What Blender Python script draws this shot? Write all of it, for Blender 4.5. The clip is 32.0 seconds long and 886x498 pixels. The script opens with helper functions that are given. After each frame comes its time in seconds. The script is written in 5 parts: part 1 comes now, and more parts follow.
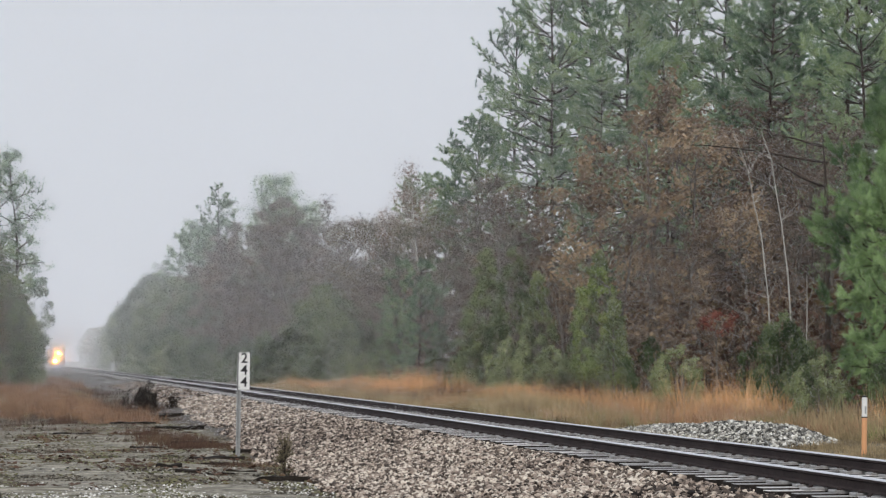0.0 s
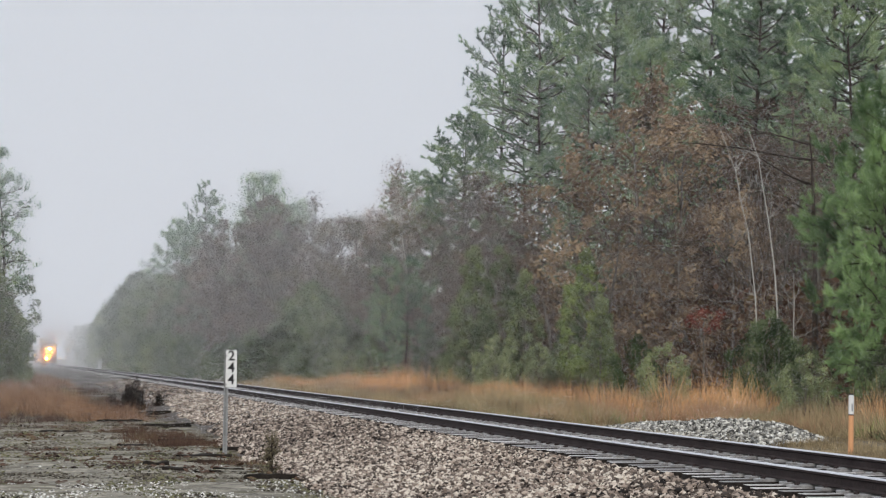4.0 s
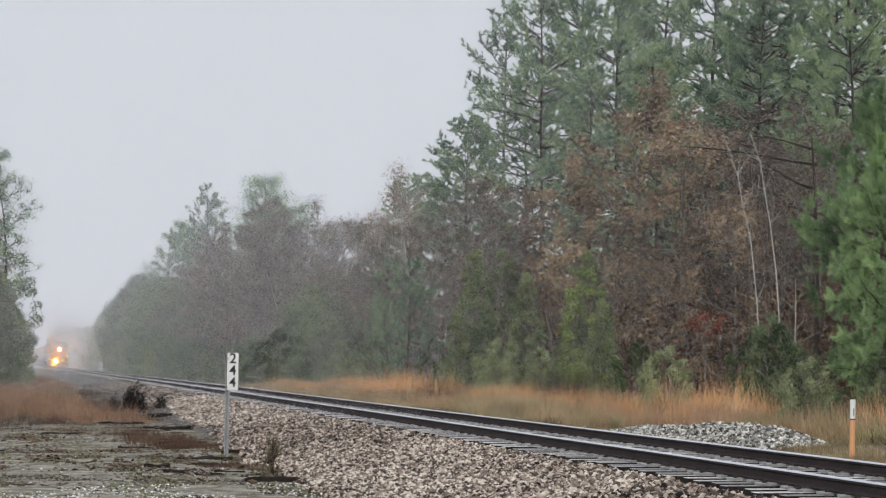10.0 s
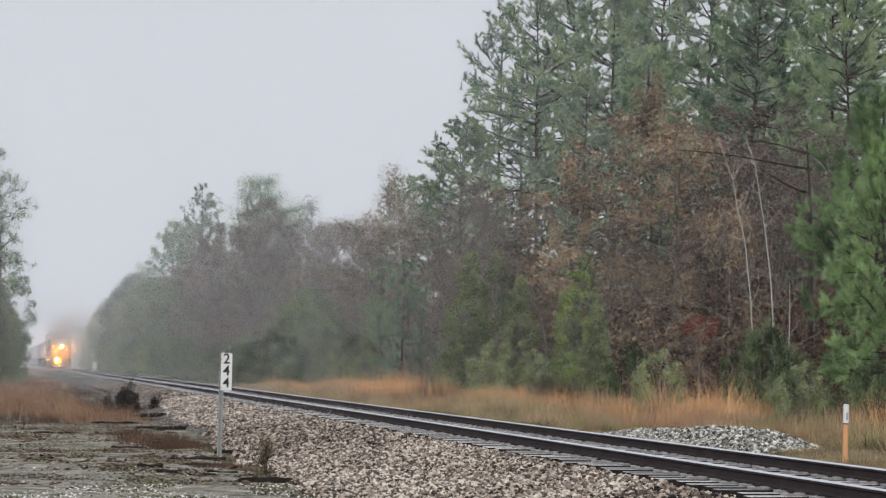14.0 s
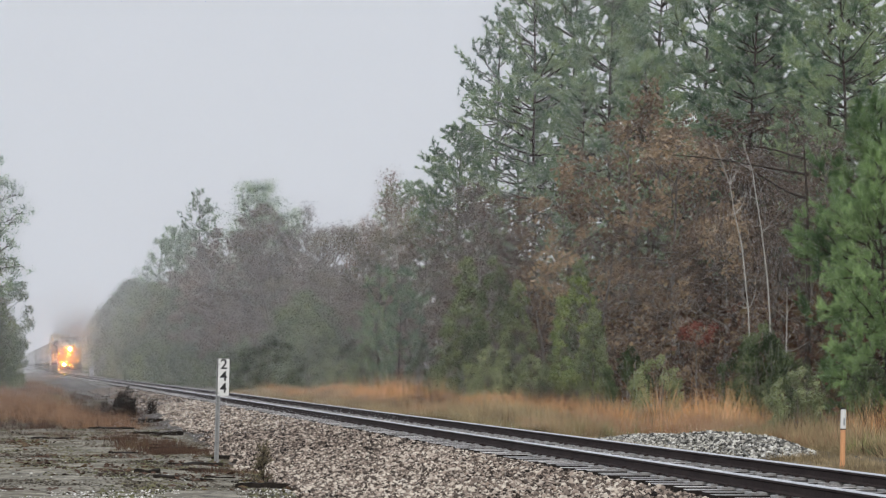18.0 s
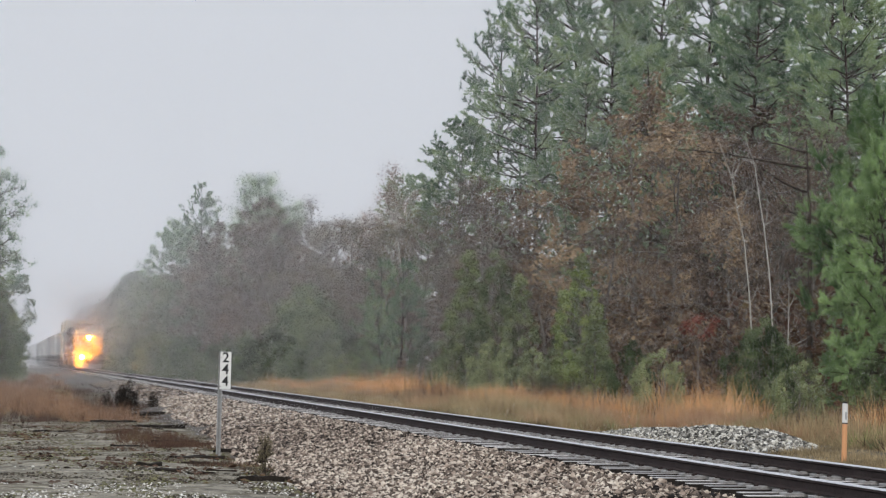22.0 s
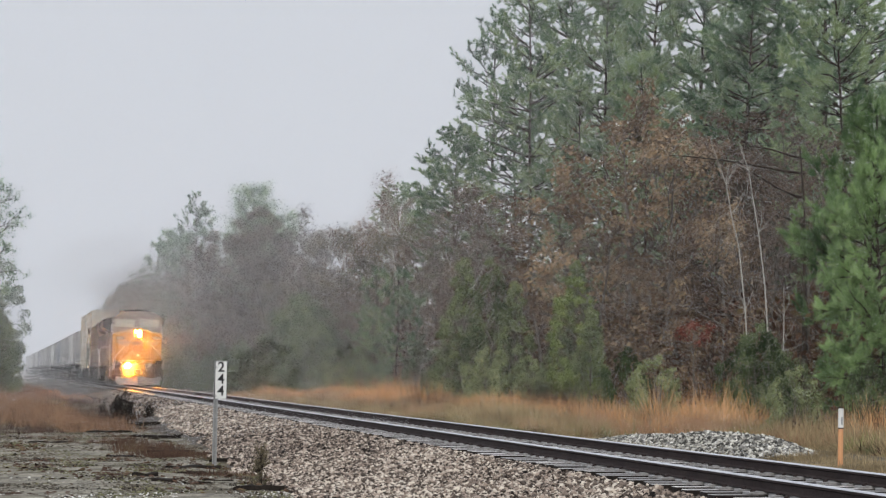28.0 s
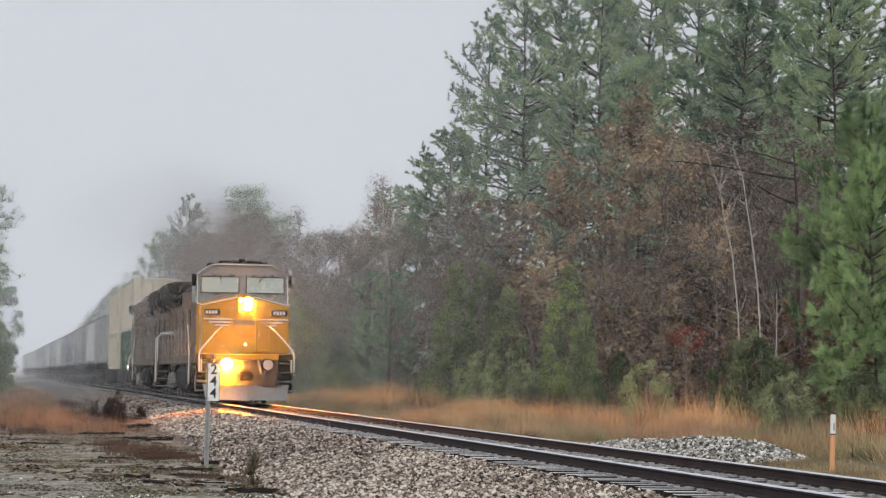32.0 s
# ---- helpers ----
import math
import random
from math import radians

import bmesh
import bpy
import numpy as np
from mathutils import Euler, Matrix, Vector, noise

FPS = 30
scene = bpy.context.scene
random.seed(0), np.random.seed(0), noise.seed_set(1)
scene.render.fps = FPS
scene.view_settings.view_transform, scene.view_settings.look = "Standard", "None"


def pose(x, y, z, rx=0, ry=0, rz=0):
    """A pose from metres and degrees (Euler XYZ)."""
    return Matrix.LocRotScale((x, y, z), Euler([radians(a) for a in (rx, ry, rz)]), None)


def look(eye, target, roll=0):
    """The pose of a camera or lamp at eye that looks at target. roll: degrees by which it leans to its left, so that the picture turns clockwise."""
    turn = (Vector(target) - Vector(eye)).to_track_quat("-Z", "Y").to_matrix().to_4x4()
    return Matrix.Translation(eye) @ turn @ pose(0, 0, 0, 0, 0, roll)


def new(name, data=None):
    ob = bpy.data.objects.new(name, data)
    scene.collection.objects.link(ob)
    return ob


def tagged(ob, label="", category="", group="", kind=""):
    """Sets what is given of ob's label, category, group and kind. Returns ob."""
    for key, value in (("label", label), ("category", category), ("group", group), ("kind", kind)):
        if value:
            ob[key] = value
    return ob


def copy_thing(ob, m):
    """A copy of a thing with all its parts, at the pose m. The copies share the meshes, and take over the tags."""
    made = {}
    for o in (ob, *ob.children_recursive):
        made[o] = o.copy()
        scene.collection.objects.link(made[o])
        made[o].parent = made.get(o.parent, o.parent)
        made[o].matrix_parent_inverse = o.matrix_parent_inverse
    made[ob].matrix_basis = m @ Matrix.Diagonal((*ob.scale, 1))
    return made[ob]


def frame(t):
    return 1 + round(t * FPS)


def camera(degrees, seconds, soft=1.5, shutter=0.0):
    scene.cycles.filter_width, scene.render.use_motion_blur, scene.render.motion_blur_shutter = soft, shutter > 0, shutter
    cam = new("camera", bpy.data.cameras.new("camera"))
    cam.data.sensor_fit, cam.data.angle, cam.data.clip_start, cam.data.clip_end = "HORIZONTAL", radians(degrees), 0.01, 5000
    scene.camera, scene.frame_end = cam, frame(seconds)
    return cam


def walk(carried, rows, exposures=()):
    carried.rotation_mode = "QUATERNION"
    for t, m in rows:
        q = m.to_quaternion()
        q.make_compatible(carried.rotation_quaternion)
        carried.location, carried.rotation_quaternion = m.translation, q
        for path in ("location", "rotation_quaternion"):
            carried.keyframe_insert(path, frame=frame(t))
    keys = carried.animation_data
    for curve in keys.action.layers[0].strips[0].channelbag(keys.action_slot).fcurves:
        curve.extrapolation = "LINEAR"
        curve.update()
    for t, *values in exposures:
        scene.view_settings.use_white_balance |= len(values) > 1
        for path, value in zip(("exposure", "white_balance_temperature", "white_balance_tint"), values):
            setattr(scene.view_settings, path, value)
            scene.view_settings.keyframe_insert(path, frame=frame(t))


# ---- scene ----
LENS = 20.9
EYE = (0.0, 0.0, 1.648)
cam = camera(LENS, 32.0, soft=1.25)
# seconds, turn to the right of the track's line, tilt up, lean (degrees)
AIM = [
    (0.0, 10.022, 2.661, 0.15),
    (0.5, 10.092, 2.707, 0.17),
    (1.0, 10.191, 2.762, 0.22),
    (1.5, 10.283, 2.782, 0.25),
    (2.0, 10.342, 2.779, 0.24),
    (2.5, 10.367, 2.732, 0.26),
    (3.0, 10.374, 2.678, 0.23),
    (3.5, 10.360, 2.630, 0.18),
    (5.5, 10.245, 2.587, 0.17),
    (6.0, 10.225, 2.583, 0.19),
    (6.5, 10.207, 2.628, 0.17),
    (7.0, 10.187, 2.679, 0.23),
    (7.5, 10.182, 2.734, 0.27),
    (8.0, 10.203, 2.751, 0.37),
    (8.5, 10.241, 2.732, 0.39),
    (9.0, 10.266, 2.713, 0.40),
    (9.5, 10.277, 2.700, 0.35),
    (10.0, 10.285, 2.684, 0.31),
    (10.5, 10.300, 2.657, 0.25),
    (11.0, 10.346, 2.611, 0.26),
    (11.5, 10.389, 2.579, 0.28),
    (12.0, 10.409, 2.586, 0.34),
    (12.5, 10.427, 2.632, 0.40),
    (13.0, 10.434, 2.692, 0.51),
    (13.5, 10.415, 2.713, 0.60),
    (14.0, 10.414, 2.728, 0.69),
    (14.5, 10.409, 2.708, 0.75),
    (16.5, 10.539, 2.666, 0.60),
    (17.0, 10.548, 2.728, 0.61),
    (17.5, 10.521, 2.811, 0.66),
    (18.0, 10.478, 2.857, 0.69),
    (18.5, 10.432, 2.878, 0.74),
    (19.0, 10.426, 2.846, 0.79),
    (19.5, 10.452, 2.812, 0.83),
    (20.0, 10.472, 2.808, 0.82),
    (20.5, 10.481, 2.818, 0.83),
    (21.0, 10.473, 2.827, 0.82),
    (21.5, 10.437, 2.821, 0.85),
    (22.0, 10.433, 2.704, 0.77),
    (22.5, 10.400, 2.680, 0.74),
    (23.0, 10.251, 2.737, 0.71),
    (23.5, 10.058, 2.793, 0.60),
    (24.0, 9.908, 2.759, 0.69),
    (24.5, 9.926, 2.737, 0.79),
    (25.0, 10.010, 2.719, 0.74),
    (25.5, 10.089, 2.746, 0.63),
    (27.5, 10.454, 2.909, 0.31),
    (28.0, 10.557, 2.893, 0.35),
    (28.5, 10.640, 2.871, 0.35),
    (29.0, 10.699, 2.831, 0.35),
    (29.5, 10.740, 2.810, 0.35),
    (30.0, 10.763, 2.766, 0.32),
    (30.5, 10.763, 2.777, 0.34),
    (31.0, 10.714, 2.839, 0.43),
    (31.5, 10.720, 2.909, 0.51),
    (32.0, 10.715, 2.981, 0.69),
]


def aim(turn, tilt, lean):
    way = Vector((math.sin(radians(turn)) * math.cos(radians(tilt)), math.cos(radians(turn)) * math.cos(radians(tilt)), math.sin(radians(tilt))))
    return look(EYE, Vector(EYE) + way * 50, lean)


walk(cam, [(t, aim(a, b, c)) for t, a, b, c in AIM], exposures=[(0.0, 0.15), (14.0, 0.12), (32.0, 0.10)])

# ---- world and light ----
world = bpy.data.worlds.new("overcast")
scene.world = world
world.use_nodes = True
wn, wl = world.node_tree.nodes, world.node_tree.links
sky = wn.new("ShaderNodeTexSky")
sky.sky_type, sky.sun_disc = "NISHITA", False
sky.sun_elevation, sky.sun_rotation = radians(28), radians(200)
sky.air_density, sky.dust_density = 1.0, 6.0
cloud = wn.new("ShaderNodeBackground")
cloud.inputs["Color"].default_value = (0.63, 0.68, 0.775, 1)
cloud.inputs["Strength"].default_value = 1.0
wn["Background"].inputs["Strength"].default_value = 0.06
wl.new(sky.outputs[0], wn["Background"].inputs["Color"])
veil = wn.new("ShaderNodeMixShader")
veil.inputs[0].default_value = 0.9
wl.new(wn["Background"].outputs[0], veil.inputs[1])
wl.new(cloud.outputs[0], veil.inputs[2])
wl.new(veil.outputs[0], wn["World Output"].inputs["Surface"])

sun = new("sun", bpy.data.lights.new("sun", "SUN"))
sun.data.energy, sun.data.angle, sun.data.color = 1.5, radians(60), (1.0, 0.97, 0.92)
sun.matrix_world = look((0, 0, 60), (16, 40, 22))


# ---- materials ----
def material(name, rough=0.8, metal=0.0):
    m = bpy.data.materials.new(name)
    m.use_nodes = True
    b = m.node_tree.nodes["Principled BSDF"]
    b.inputs["Roughness"].default_value, b.inputs["Metallic"].default_value = rough, metal
    return m, m.node_tree.nodes, m.node_tree.links, b


def ramp(nodes, stops):
    r = nodes.new("ShaderNodeValToRGB")
    e = r.color_ramp.elements
    while len(e) < len(stops):
        e.new(0.5)
    for k, (p, c) in zip(e, stops):
        k.position, k.color = p, (*c, 1)
    return r


def surface(name, dark, light, scale=3.0, rough=0.8, metal=0.0, bump=0.3, fine=40.0, vary=0.0, spots=None, depth=0.02):
    """Two-scale noise between a dark and a light tone, with relief; spots: a third tone in stains."""
    m, n, l, b = material(name, rough, metal)
    co = n.new("ShaderNodeTexCoord")
    a, c = n.new("ShaderNodeTexNoise"), n.new("ShaderNodeTexNoise")
    a.inputs["Scale"].default_value, a.inputs["Detail"].default_value = scale, 5
    c.inputs["Scale"].default_value, c.inputs["Detail"].default_value = fine, 3
    for k in (a, c):
        l.new(co.outputs["Object"], k.inputs["Vector"])
    add = n.new("ShaderNodeMath")
    add.operation = "MULTIPLY_ADD"
    add.inputs[1].default_value = 0.5
    l.new(c.outputs["Fac"], add.inputs[0])
    half = n.new("ShaderNodeMath")
    half.operation = "MULTIPLY"
    half.inputs[1].default_value = 0.5
    l.new(a.outputs["Fac"], half.inputs[0])
    l.new(half.outputs[0], add.inputs[2])
    r = ramp(n, [(0.32, dark), (0.68, light)])
    l.new(add.outputs[0], r.inputs[0])
    out = r.outputs[0]
    if spots:
        s = n.new("ShaderNodeTexNoise")
        s.inputs["Scale"].default_value, s.inputs["Detail"].default_value = scale * 0.45, 6
        l.new(co.outputs["Object"], s.inputs["Vector"])
        sr = ramp(n, [(0.5, (0, 0, 0)), (0.64, (1, 1, 1))])
        l.new(s.outputs["Fac"], sr.inputs[0])
        mx = n.new("ShaderNodeMix")
        mx.data_type = "RGBA"
        l.new(sr.outputs[0], mx.inputs[0])
        l.new(out, mx.inputs[6])
        mx.inputs[7].default_value = (*spots, 1)
        out = mx.outputs[2]
    if vary:
        ob = n.new("ShaderNodeObjectInfo")
        hs = n.new("ShaderNodeHueSaturation")
        mr = n.new("ShaderNodeMapRange")
        mr.inputs["To Min"].default_value, mr.inputs["To Max"].default_value = 1 - vary, 1 + vary
        l.new(ob.outputs["Random"], mr.inputs[0])
        l.new(mr.outputs[0], hs.inputs["Value"])
        l.new(out, hs.inputs["Color"])
        out = hs.outputs[0]
    l.new(out, b.inputs["Base Color"])
    if bump:
        bp = n.new("ShaderNodeBump")
        bp.inputs["Strength"].default_value, bp.inputs["Distance"].default_value = bump, depth
        l.new(c.outputs["Fac"], bp.inputs["Height"])
        l.new(bp.outputs[0], b.inputs["Normal"])
    return m


def islands(name, tones, rough=0.8, through_light=0.0, patch=1.1, single=0.4, drift=1.5):
    """Many small pieces in one mesh, each with a tone of its own, drifting over larger patches."""
    m, n, l, b = material(name, rough)
    g, co, ns = n.new("ShaderNodeNewGeometry"), n.new("ShaderNodeTexCoord"), n.new("ShaderNodeTexNoise")
    ns.inputs["Scale"].default_value, ns.inputs["Detail"].default_value = patch, 1
    l.new(co.outputs["Object"], ns.inputs["Vector"])
    ob = n.new("ShaderNodeObjectInfo")
    s1, s2, s3 = (n.new("ShaderNodeMath") for _ in range(3))
    s1.operation = s2.operation = s3.operation = "MULTIPLY_ADD"
    s1.inputs[1].default_value, s2.inputs[1].default_value, s3.inputs[1].default_value = single, drift, 0.5
    s1.inputs[2].default_value = 0.275 - drift / 2 - single / 2
    l.new(g.outputs["Random Per Island"], s1.inputs[0])
    l.new(ns.outputs["Fac"], s2.inputs[0])
    l.new(s1.outputs[0], s2.inputs[2])
    l.new(ob.outputs["Random"], s3.inputs[0])
    l.new(s2.outputs[0], s3.inputs[2])
    k = len(tones) - 1
    r = ramp(n, [(i / k, t) for i, t in enumerate(tones)])
    l.new(s3.outputs[0], r.inputs[0])
    l.new(r.outputs[0], b.inputs["Base Color"])
    b.inputs["Specular IOR Level"].default_value = 0.25
    if through_light:
        t, mx = n.new("ShaderNodeBsdfTranslucent"), n.new("ShaderNodeMixShader")
        mx.inputs[0].default_value = through_light
        l.new(r.outputs[0], t.inputs["Color"])
        l.new(b.outputs[0], mx.inputs[1])
        l.new(t.outputs[0], mx.inputs[2])
        l.new(mx.outputs[0], n["Material Output"].inputs["Surface"])
    return m


def plain(name, colour, rough=0.5, metal=0.0, wear=0.12, fine=25.0):
    d = tuple(max(0, c * (1 - wear)) for c in colour)
    e = tuple(min(1, c * (1 + wear)) for c in colour)
    return surface(name, d, e, scale=1.2, fine=fine, rough=rough, metal=metal, bump=0.05, depth=0.005)


def glowing(name, colour, power):
    m, n, l, b = material(name, 0.4)
    b.inputs["Base Color"].default_value = (0.8, 0.8, 0.8, 1)
    b.inputs["Emission Color"].default_value = (*colour, 1)
    b.inputs["Emission Strength"].default_value = power
    return m


def vapour(name, colour):
    """Suspended drops or soot: they scatter the light that falls on them from above, whichever way they are turned."""
    m = bpy.data.materials.new(name)
    m.use_nodes = True
    n, l = m.node_tree.nodes, m.node_tree.links
    n.remove(n["Principled BSDF"])
    up, down, d, t = n.new("ShaderNodeCombineXYZ"), n.new("ShaderNodeCombineXYZ"), n.new("ShaderNodeBsdfDiffuse"), n.new("ShaderNodeBsdfTranslucent")
    up.inputs[2].default_value, down.inputs[2].default_value = 1, -1
    for s, v in ((d, up), (t, down)):
        s.inputs["Color"].default_value = (*colour, 1)
        l.new(v.outputs[0], s.inputs["Normal"])
    both = n.new("ShaderNodeAddShader")
    l.new(d.outputs[0], both.inputs[0])
    l.new(t.outputs[0], both.inputs[1])
    l.new(both.outputs[0], n["Material Output"].inputs["Surface"])
    return m


M = {
    "ground": surface("damp_soil", (0.05, 0.045, 0.03), (0.17, 0.145, 0.10), scale=0.6, fine=9, rough=0.95, bump=0.6, spots=(0.14, 0.115, 0.07)),
    "yard": surface("mossy_hardpan", (0.02, 0.017, 0.012), (0.46, 0.42, 0.33), scale=2.6, fine=14, rough=0.95, bump=1.0, spots=(0.105, 0.09, 0.055), depth=0.06),
    "bed": surface("ballast_bed", (0.035, 0.03, 0.026), (0.16, 0.138, 0.12), scale=5, fine=28, rough=0.95, bump=0.8),
    "stone": islands("ballast_stone", [(0.01156, 0.008668, 0.007217), (0.1153, 0.0894, 0.07252), (0.379, 0.3, 0.2419), (0.7006, 0.6178, 0.5154)], 0.9, patch=0.5, single=1.0, drift=0.5),
    "pale_stone": islands("pale_crushed_stone", [(0.05614, 0.0538, 0.04797), (0.2786, 0.2668, 0.2382), (0.6034, 0.5778, 0.5025), (0.8721, 0.855, 0.8208)], 0.9, patch=0.8, single=1.0, drift=0.4),
    "pale_bed": surface("pale_stone_bed", (0.2, 0.2, 0.195), (0.6, 0.6, 0.58), scale=6, fine=24, rough=0.95, bump=0.9),
    "rail": surface("rusty_rail", (0.018, 0.012, 0.012), (0.055, 0.04, 0.037), scale=2, fine=30, rough=0.7, bump=0.2),
    "polished": plain("polished_rail_head", (0.74, 0.74, 0.76), 0.5, 0.6, 0.06),
    # pale base colour holds the wet sheen of the steel plates
    "wet_sheen_plate": surface("wet_sheen_steel", (0.2, 0.19, 0.185), (0.5, 0.49, 0.48), scale=6, fine=30, rough=0.45, metal=0.2, bump=0.2),
    # tie tops carry the sky's sheen in their colour, tie sides their shade
    "tie": surface("weathered_timber_sky_sheen", (0.13, 0.118, 0.112), (0.74, 0.71, 0.68), scale=5, fine=30, rough=0.4, bump=0.6, vary=0.5),
    "creosote_shade": surface("creosoted_shaded_timber", (0.012, 0.010, 0.009), (0.045, 0.036, 0.03), scale=4, fine=25, rough=0.8, bump=0.3),
    "bark": surface("pine_bark", (0.022, 0.017, 0.014), (0.085, 0.065, 0.05), scale=3, fine=16, rough=0.95, bump=0.7),
    "grey_bark": surface("grey_bark", (0.08, 0.071, 0.062), (0.25, 0.228, 0.2), scale=3, fine=16, rough=0.95, bump=0.5),
    "pale_bark": surface("pale_bark", (0.34, 0.32, 0.28), (0.62, 0.60, 0.55), scale=4, fine=18, rough=0.9, bump=0.4),
    "needle": islands("pine_needles", [(0.0981, 0.153, 0.1023), (0.1902, 0.2906, 0.1748), (0.3298, 0.4295, 0.2556), (0.4622, 0.5672, 0.3033)], 0.6, 0.42, 0.75, 0.14, 2.3),
    "young_needle": islands("fresh_pine_needles", [(0.09, 0.156, 0.0744), (0.192, 0.294, 0.132), (0.336, 0.474, 0.21), (0.504, 0.672, 0.312)], 0.6, 0.25),
    "russet": islands("russet_leaves", [(0.117, 0.0897, 0.0713), (0.2223, 0.1644, 0.1207), (0.3393, 0.2472, 0.1667), (0.5382, 0.3967, 0.2472)], 0.7, 0.4, 0.75, 0.16, 2.3),
    "brown": islands("withered_leaves", [(0.08553, 0.06555, 0.05566), (0.1615, 0.1184, 0.0974), (0.2281, 0.1725, 0.1334), (0.3241, 0.2461, 0.184)], 0.7, 0.45, 0.75, 0.12, 2.5),
    "pale_leaf": islands("pale_autumn_leaves", [(0.162, 0.0975, 0.0715), (0.297, 0.182, 0.13), (0.405, 0.273, 0.182), (0.54, 0.416, 0.299)], 0.75, 0.4, 0.75, 0.2, 2.3),
    "green": islands("broad_green_leaves", [(0.07272, 0.09688, 0.05104), (0.1332, 0.1696, 0.08468), (0.2124, 0.2538, 0.1241), (0.3036, 0.3391, 0.1682)], 0.6, 0.3, 0.6, 0.14, 2.5),
    "olive_leaf": islands("sparse_olive_leaves", [(0.09, 0.081, 0.0522), (0.162, 0.1426, 0.09048), (0.24, 0.2074, 0.1334), (0.324, 0.2754, 0.1856)], 0.7, 0.45, 0.75, 0.15, 2.3),
    "deep_green": islands("dark_evergreen_leaves", [(0.03551, 0.05417, 0.02521), (0.06679, 0.09753, 0.04388), (0.1023, 0.1449, 0.06283), (0.1465, 0.1984, 0.08698)], 0.7, 0.45, 0.5, 0.1, 2.6),
    "light_green": islands("light_green_leaves", [(0.1062, 0.1307, 0.066), (0.1968, 0.2322, 0.1172), (0.3036, 0.3413, 0.1694), (0.4248, 0.4504, 0.2343)], 0.6, 0.25),
    "yellow_green": islands("yellowing_leaves", [(0.0915, 0.131, 0.0545), (0.166, 0.227, 0.0792), (0.257, 0.312, 0.106), (0.333, 0.365, 0.139)], 0.6, 0.3),
    "red_leaf": islands("red_leaves", [(0.13, 0.045, 0.035), (0.2, 0.07, 0.052), (0.26, 0.1, 0.07), (0.3, 0.14, 0.1)], 0.6, 0.3),
    "sedge": islands("broomsedge", [(0.2677, 0.1664, 0.0956), (0.5197, 0.3, 0.15), (0.7885, 0.4388, 0.2), (0.8826, 0.5978, 0.33)], 0.8, 0.3, 0.9, 0.35),
    "brown_grass": islands("brown_grass", [(0.1716, 0.1066, 0.07129), (0.3234, 0.1948, 0.1235), (0.4736, 0.2929, 0.1786), (0.6481, 0.4276, 0.2823)], 0.85, 0.3, 0.9, 0.35),
    "weeds": islands("dry_weeds", [(0.16, 0.122, 0.072), (0.35, 0.272, 0.158), (0.56, 0.435, 0.255), (0.76, 0.615, 0.39)], 0.85, 0.3, 0.9, 0.35),
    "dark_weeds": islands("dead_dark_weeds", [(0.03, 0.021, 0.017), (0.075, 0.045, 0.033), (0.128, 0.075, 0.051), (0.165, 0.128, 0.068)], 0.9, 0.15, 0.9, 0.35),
    "clod": islands("earth_clods", [(0.0333, 0.027, 0.0204), (0.0855, 0.072, 0.0527), (0.162, 0.14, 0.106), (0.275, 0.248, 0.204)], 0.95, patch=0.6, single=0.6),
    "moss": islands("moss", [(0.0624, 0.0605, 0.027), (0.116, 0.113, 0.054), (0.178, 0.169, 0.09), (0.241, 0.217, 0.135)], 0.95, patch=0.6, single=0.5),
    "char": surface("rotten_timber", (0.008, 0.007, 0.006), (0.04, 0.032, 0.026), scale=4, fine=22, rough=0.85, bump=0.5),
    "steel_post": surface("galvanised_post", (0.26, 0.265, 0.26), (0.42, 0.425, 0.42), scale=4, fine=30, rough=0.6, metal=0.3, bump=0.1),
    "sign_white": plain("sign_white", (0.78, 0.78, 0.75), 0.5, 0, 0.06),
    "black": plain("black_paint", (0.012, 0.012, 0.013), 0.5),
    "marker_orange": plain("faded_orange_plastic", (0.72, 0.36, 0.17), 0.5, 0, 0.06),
    # grime on hood and sills; on the cab the dark tone stands for shade
    "dirty_shaded_yellow": plain("grimy_shaded_yellow_paint", (0.1, 0.068, 0.04), 0.65, 0, 0.45, 4),
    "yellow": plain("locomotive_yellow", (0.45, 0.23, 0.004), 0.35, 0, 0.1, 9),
    "cab_grey": plain("locomotive_grey", (0.215, 0.215, 0.21), 0.4, 0, 0.08),
    "soot": plain("sooty_black", (0.018, 0.017, 0.016), 0.75, 0, 0.4),
    "truck": plain("truck_grey", (0.17, 0.165, 0.155), 0.7, 0, 0.5),
    "dirty_white": plain("worn_white_paint", (0.62, 0.61, 0.57), 0.5, 0, 0.1),
    # pale grey-green stands for the sky mirrored in the cab windows
    "sky_glass": plain("cab_glass_sky_tint", (0.42, 0.47, 0.43), 0.12, 0.0, 0.03),
    "red": plain("shield_red", (0.36, 0.125, 0.02), 0.5),
    "blue": plain("shield_blue", (0.17, 0.12, 0.11), 0.5),
    "box_cream": plain("cream_container_paint", (0.52, 0.47, 0.36), 0.55, 0, 0.08),
    "box_green": plain("green_container_paint", (0.03, 0.085, 0.055), 0.55, 0, 0.15),
    "box_grey": plain("grey_trailer_paint", (0.28, 0.285, 0.29), 0.5, 0, 0.1),
    "box_white": plain("white_trailer_paint", (0.52, 0.53, 0.53), 0.5, 0, 0.08),
    "box_blue": plain("dull_blue_trailer_paint", (0.16, 0.19, 0.24), 0.55, 0, 0.12),
    "lamp_on": glowing("burning_lamp", (1.0, 0.26, 0.012), 3000.0),
    "lamp_small": glowing("small_lamp", (1.0, 0.72, 0.4), 12.0),
    "lens_off": plain("dark_lamp_lens", (0.42, 0.40, 0.36), 0.15),
    "mist": vapour("mist", (0.795, 0.79, 0.785)),
